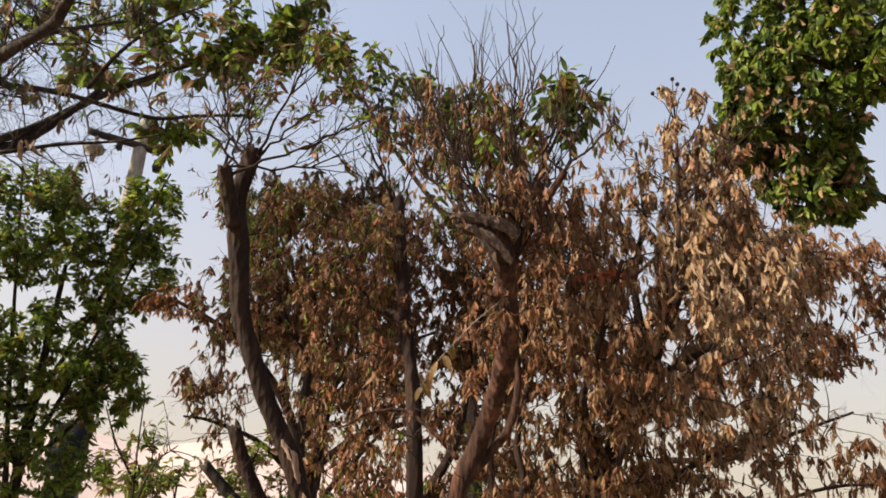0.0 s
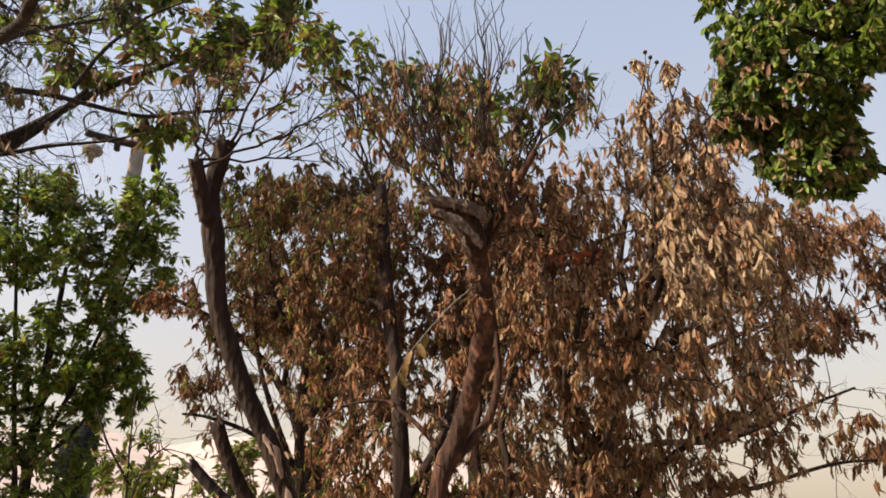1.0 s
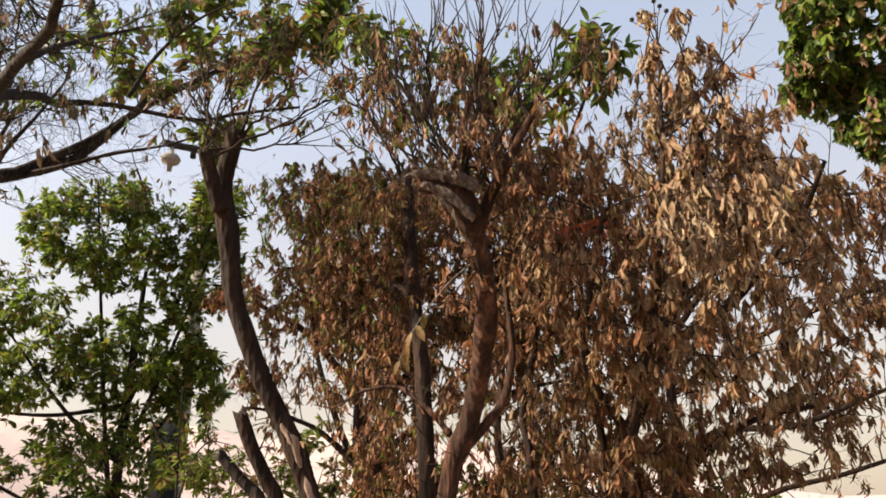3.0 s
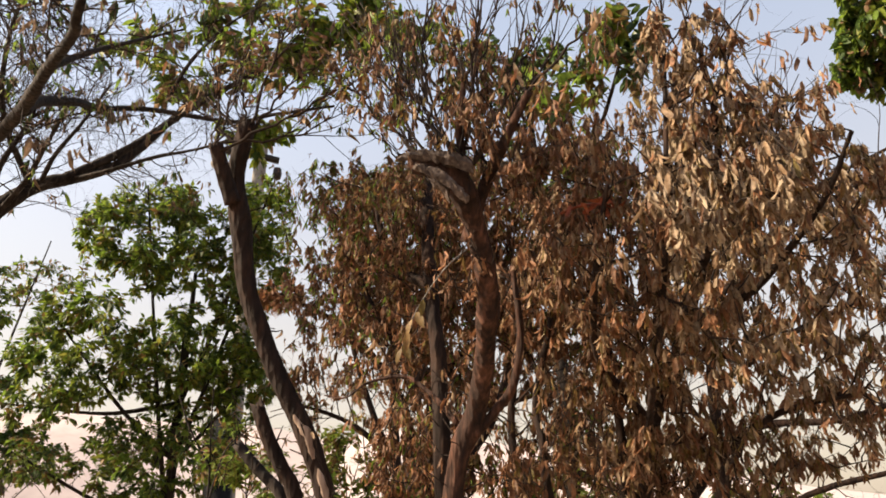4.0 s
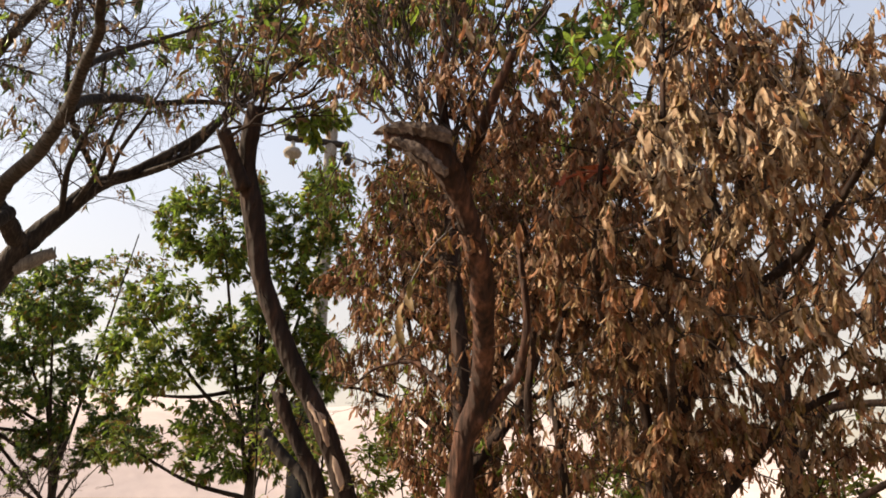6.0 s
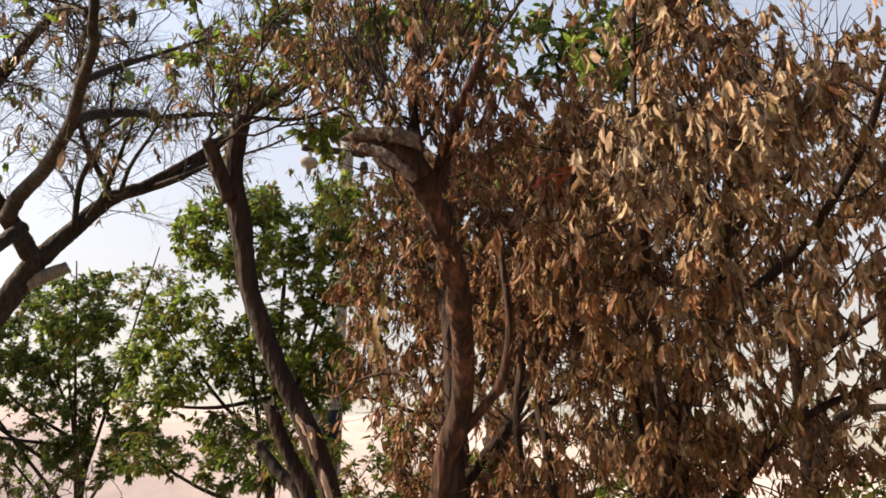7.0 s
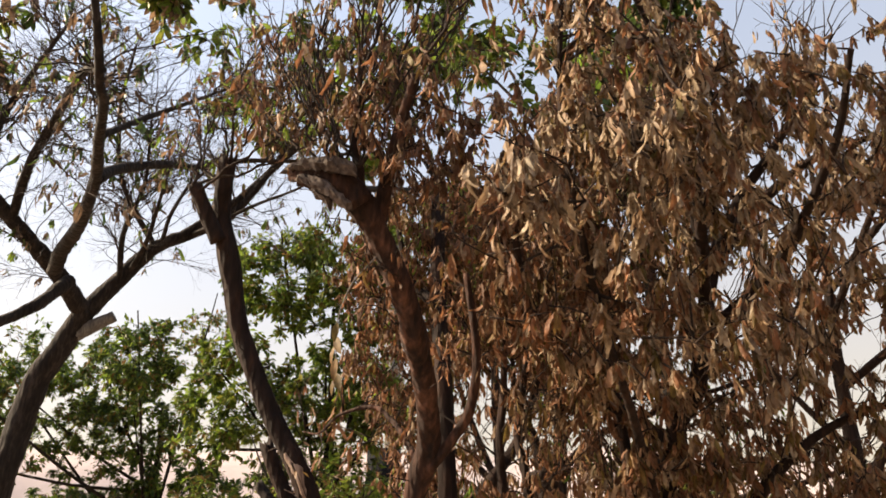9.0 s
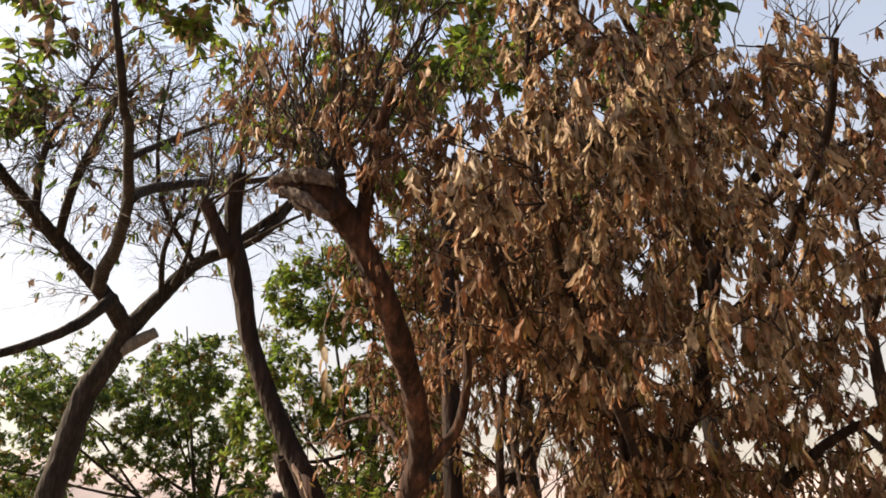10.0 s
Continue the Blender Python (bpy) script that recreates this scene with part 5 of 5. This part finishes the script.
    sprays(tree, [lines[k] for k in "qstle"], 180, 115, 0.95, 0.0075, mats, (0.2, 0.05, 0.6, 0.4, 0.03), 0.11, leaves=0.05, hang=0.7)
    sprays(tree, [lines["h"], lines["c"], lines["v"][len(lines["v"]) // 2:]], 24, 114, 0.45, 0.006, mats, (0.1, 0.03, 0.8, 0.3, 0.08), 0.105, leaves=0.5, levels=1, hang=0.9)


west_tree()


# ---- green trees and shrubs further off ----
def green_tree(name, at, height, lean, blobs, seed, label, mats, leaf, r=0.09):
    tree = thing(name, at, label, "tree" if height > 2.5 else "shrub", "green trees" if height > 2.5 else "shrubs")
    x, y, z = at
    _, trunk = limb("trunk", [(x, y, -0.05), (x + lean[0] * 0.3, y + lean[1] * 0.3, height * 0.35), (x + lean[0] * 0.7, y + lean[1] * 0.7, height * 0.7), (x + lean[0], y + lean[1], height)], r, r * 0.3, BARK_GREY, tree, seed=seed, flare=0.5, sides=12)
    subs = [trunk[len(trunk) // 3:]]
    for i, b in enumerate(blobs):
        root = trunk[int(len(trunk) * (0.25 + 0.5 * (i % 3) / 3))]
        end = np.array(b[:3])
        mid = (root + end) / 2 + (0, 0, -0.1 * height / 4)
        _, ln = limb("limb", [root, mid, end, end + (end - mid) * 0.4], r * 0.4, r * 0.12, BARK_GREY, tree, seed=seed + i + 1, sides=8)
        subs.append(ln[len(ln) // 3:])
    crown(tree, subs, blobs, seed, mats, leaf, hang=0.35, upright=0.15, twig=0.006, shapes=FAR_SHAPES, key="far", bunch=1, reach=0.4, fork=3, twig_sides=3, clump=0.2)


G4 = [GREEN, YELLOW, DEEP, OLIVE]
green_tree("leafy_tree", (-7.2, 11.65, 0.0), 6.0, (0.15, -0.3), [
    (-7.35, 10.3, 6.3, 1.5, 1.05, 1.12, 306, 23, (0.45, 0.28, 0.36, 0.08)),
    (-5.7, 11.05, 5.7, 0.98, 0.75, 0.98, 160, 21, (0.45, 0.3, 0.3, 0.08)),
    (-5.4, 10.75, 6.75, 0.68, 0.6, 0.75, 96, 21, (0.45, 0.3, 0.3, 0.08)),
    (-6.9, 11.05, 4.2, 1.42, 1.05, 0.98, 256, 21, (0.45, 0.25, 0.4, 0.08)),
    (-8.4, 10.15, 4.35, 1.2, 0.9, 1.2, 207, 21, (0.45, 0.28, 0.36, 0.08)),
    (-9.4, 10.5, 3.4, 0.65, 0.7, 0.7, 42, 17, (0.4, 0.15, 0.4, 0.2)),
    (-9.15, 10.5, 2.4, 0.75, 0.7, 0.55, 46, 17, (0.4, 0.15, 0.4, 0.2)),
    (-5.85, 11.5, 3.9, 0.75, 0.75, 0.75, 96, 21, (0.45, 0.28, 0.36, 0.08)),
    (-7.2, 11.2, 2.55, 1.65, 1.05, 0.83, 207, 21, (0.45, 0.2, 0.4, 0.1))], 121, "bushy green tree with small glossy leaves", G4, 0.13, 0.12)
green_tree("leafy_tree", (-13.8, 13.0, 0.0), 5.0, (0.1, -0.3), [
    (-12.0, 10.6, 5.57, 1.4, 1.0, 0.9, 190, 23, (0.3, 0.05, 0.65, 0.1)),
    (-12.7, 13.0, 6.9, 1.3, 0.9, 0.55, 60, 14, (0.3, 0.05, 0.5, 0.3)),
    (-14.8, 11.8, 5.67, 2.0, 1.4, 1.2, 183, 23, (0.3, 0.05, 0.65, 0.1)),
    (-16.4, 10.0, 5.87, 1.8, 1.4, 1.4, 160, 23, (0.3, 0.05, 0.65, 0.1)),
    (-13.4, 11.8, 4.27, 1.6, 1.4, 1.0, 160, 31, (0.3, 0.05, 0.65, 0.1)),
    (-15.0, 10.4, 4.67, 1.6, 1.4, 1.2, 139, 37, (0.3, 0.05, 0.65, 0.1)),
    (-12.6, 12.8, 2.87, 1.6, 1.2, 0.8, 119, 34, (0.3, 0.05, 0.65, 0.1)),
    (-13.6, 8.0, 4.6, 1.2, 1.0, 1.0, 110, 28, (0.3, 0.05, 0.65, 0.1)),
    (-13.4, 8.3, 3.2, 1.4, 1.0, 0.7, 100, 28, (0.3, 0.05, 0.65, 0.1)),
    (-14.2, 11.4, 2.47, 1.8, 1.4, 1.0, 119, 34, (0.3, 0.05, 0.65, 0.1))], 131, "dark green bushy tree beside the spreading one", G4, 0.13, 0.12)
for i, (x, y, h) in enumerate(((-2.3, 6.1, 2.05), (-1.5, 6.5, 1.95), (0.5, 6.9, 1.7), (2.2, 6.6, 1.5))):
    green_tree("shrub", (x, y, 0), h, (0.05, 0.0), [
        (x - 0.2, y, h, 0.5, 0.4, 0.35, 44, 20, (0.4, 0.4, 0.1, 0.25)),
        (x + 0.3, y, h * 0.8, 0.45, 0.4, 0.35, 36, 20, (0.4, 0.3, 0.1, 0.3))], 141 + 7 * i, "low straggly green shrub with yellowing leaves", G4, 0.075, 0.025)


# ---- bare saplings and twiggy brush ----
def sapling(at, lines, seed, label, blobs, leaf=0.06):
    tree = thing("sapling", at, label, "sapling", "saplings")
    subs = []
    for i, pts in enumerate(lines):
        _, ln = limb("stem", pts, 0.016 if i == 0 else 0.01, 0.004, BARK_GREY, tree, seed=seed + i, sides=7)
        subs.append(ln[len(ln) // 3:])
    crown(tree, subs, blobs, seed, [BROWN, OLIVE, GREEN], leaf, hang=0.5, upright=0.1, twig=0.0045, fork=3, reach=0.35, kink=0.025)


sapling((-2.0, 4.95, 0), [[(-2.0, 4.95, -0.03), (-2.05, 4.92, 0.9), (-2.06, 4.89, 1.75), (-2.07, 4.86, 2.09), (-2.06, 4.81, 2.44)],
    [(-2.06, 4.9, 1.6), (-1.95, 4.88, 1.95), (-1.8, 4.9, 2.1)], [(-2.06, 4.88, 1.85), (-2.2, 4.8, 2.1), (-2.3, 4.75, 2.35)]], 401,
    "thin half-bare sapling with a few green leaves", [(-2.05, 4.85, 2.2, 0.25, 0.2, 0.3, 12, 2, (0.3, 0.2, 0.6)), (-1.75, 4.9, 1.85, 0.3, 0.2, 0.25, 12, 5, (0.2, 0.2, 0.8))])
sapling((-4.4, 5.0, 0), [[(-4.4, 5.0, -0.03), (-4.35, 4.95, 0.9), (-4.2, 4.9, 1.6), (-3.95, 4.85, 2.0)],
    [(-4.38, 4.97, 0.7), (-4.5, 4.8, 1.4), (-4.7, 4.75, 1.9)], [(-4.36, 4.96, 0.8), (-4.1, 5.1, 1.5), (-3.8, 5.15, 1.85)]], 411,
    "leafless reddish brush of arching twigs", [(-4.2, 4.9, 1.75, 0.7, 0.5, 0.3, 70, 0, (1, 0, 0)), (-4.9, 4.9, 1.65, 0.6, 0.5, 0.3, 50, 0, (1, 0, 0))])


# ---- lamp post ----
def lathe(profile, at, sides=20, axis=(0, 0, 1)):
    z = Vector(axis).normalized()
    x = z.orthogonal().normalized()
    y = z.cross(x)
    verts, faces = [], []
    for r, h in profile:
        for j in range(sides):
            a = 2 * math.pi * j / sides
            verts.append(Vector(at) + x * r * math.cos(a) + y * r * math.sin(a) + z * h)
    for i in range(len(profile) - 1):
        for j in range(sides):
            k = (j + 1) % sides
            faces.append((i * sides + j, i * sides + k, (i + 1) * sides + k, (i + 1) * sides + j))
    return [tuple(v) for v in verts], faces


def box_mesh(at, size, turn=0.0, bevel=0.01):
    bm = bmesh.new()
    bmesh.ops.create_cube(bm, size=1, matrix=Matrix.Translation(at) @ Matrix.Rotation(turn, 4, "Z") @ Matrix.Diagonal((*size, 1)))
    bmesh.ops.bevel(bm, geom=bm.edges[:], offset=bevel, segments=2, affect="EDGES")
    bm.verts.index_update()
    v, f = [tuple(q.co) for q in bm.verts], [tuple(q.index for q in face.verts) for face in bm.faces]
    bm.free()
    return v, f


def lamp_post():
    x, y = -8.5, 15.6
    out = Vector((-0.86, -0.51, 0))
    tip, end = Vector((x, y - 0.1, 11.08)) + out * 1.0, Vector((x, y - 0.1, 11.12)) + out * 1.22
    post = thing("street_lamp", (x, y, 0), "concrete street lamp post with arm and metal cabinet", "street lamp")
    part("pole", *lathe([(0.0, 0), (0.23, 0), (0.225, 1), (0.17, 11.7), (0.15, 11.8), (0.0, 11.8)], (x, y, 0)), CONCRETE, post, "grey tapered concrete pole")
    line, s = smooth_line([Vector((x, y, 11.0)) - out * 0.5, (x, y - 0.1, 11.03), tip, end], 0.08)
    part("arm", *tube(line, np.full(len(line), 0.10), 8), STEEL, post, "dark steel arm")
    hook, _ = smooth_line([end, end + Vector((-0.1, -0.05, 0.4)), end + Vector((0.08, 0.05, 0.65)), end + Vector((0.2, 0.1, 0.5))], 0.05)
    part("hook", *tube(hook, np.full(len(hook), 0.025), 6), STEEL, post, "curved steel hook")
    part("lamp_head", *lathe([(0.0, 0.42), (0.05, 0.42), (0.06, 0.14), (0.20, 0.08), (0.26, -0.02), (0.22, -0.12), (0.08, -0.18), (0.06, -0.38), (0.0, -0.38)], (*tip.xy, 10.66)), CONCRETE, post, "round pale grey lamp head")
    part("bracket", *box_mesh(Vector((x, y - 0.1, 10.9)) + out * 0.45, (0.12, 0.12, 0.28)), STEEL, post)
    part("fuse_holder", *lathe([(0, 0), (0.10, 0), (0.13, 0.14), (0.10, 0.32), (0, 0.34)], (x + 0.45, y + 0.2, 10.4), 14), STEEL, post, "dark round fuse holder")
    part("junction_box", *box_mesh((x + 0.02, y - 0.45, 4.25), (0.48, 0.3, 0.26), 0.4, 0.02), STEEL, post, "small dark junction box")
    cab = part("cabinet", *box_mesh((x + 0.12, y - 0.55, 3.15), (0.72, 0.5, 1.1), 0.4, 0.03), PAINT, post, "dark metal switch cabinet")
    part("ledge", *box_mesh((x + 0.0, y - 0.75, 2.55), (0.7, 0.6, 0.05), 0.4), PALE, cab, "pale ledge")
    part("cabinet_foot", *box_mesh((x + 0.12, y - 0.55, 1.26), (0.6, 0.42, 2.53), 0.4, 0.03), PAINT, cab)


lamp_post()
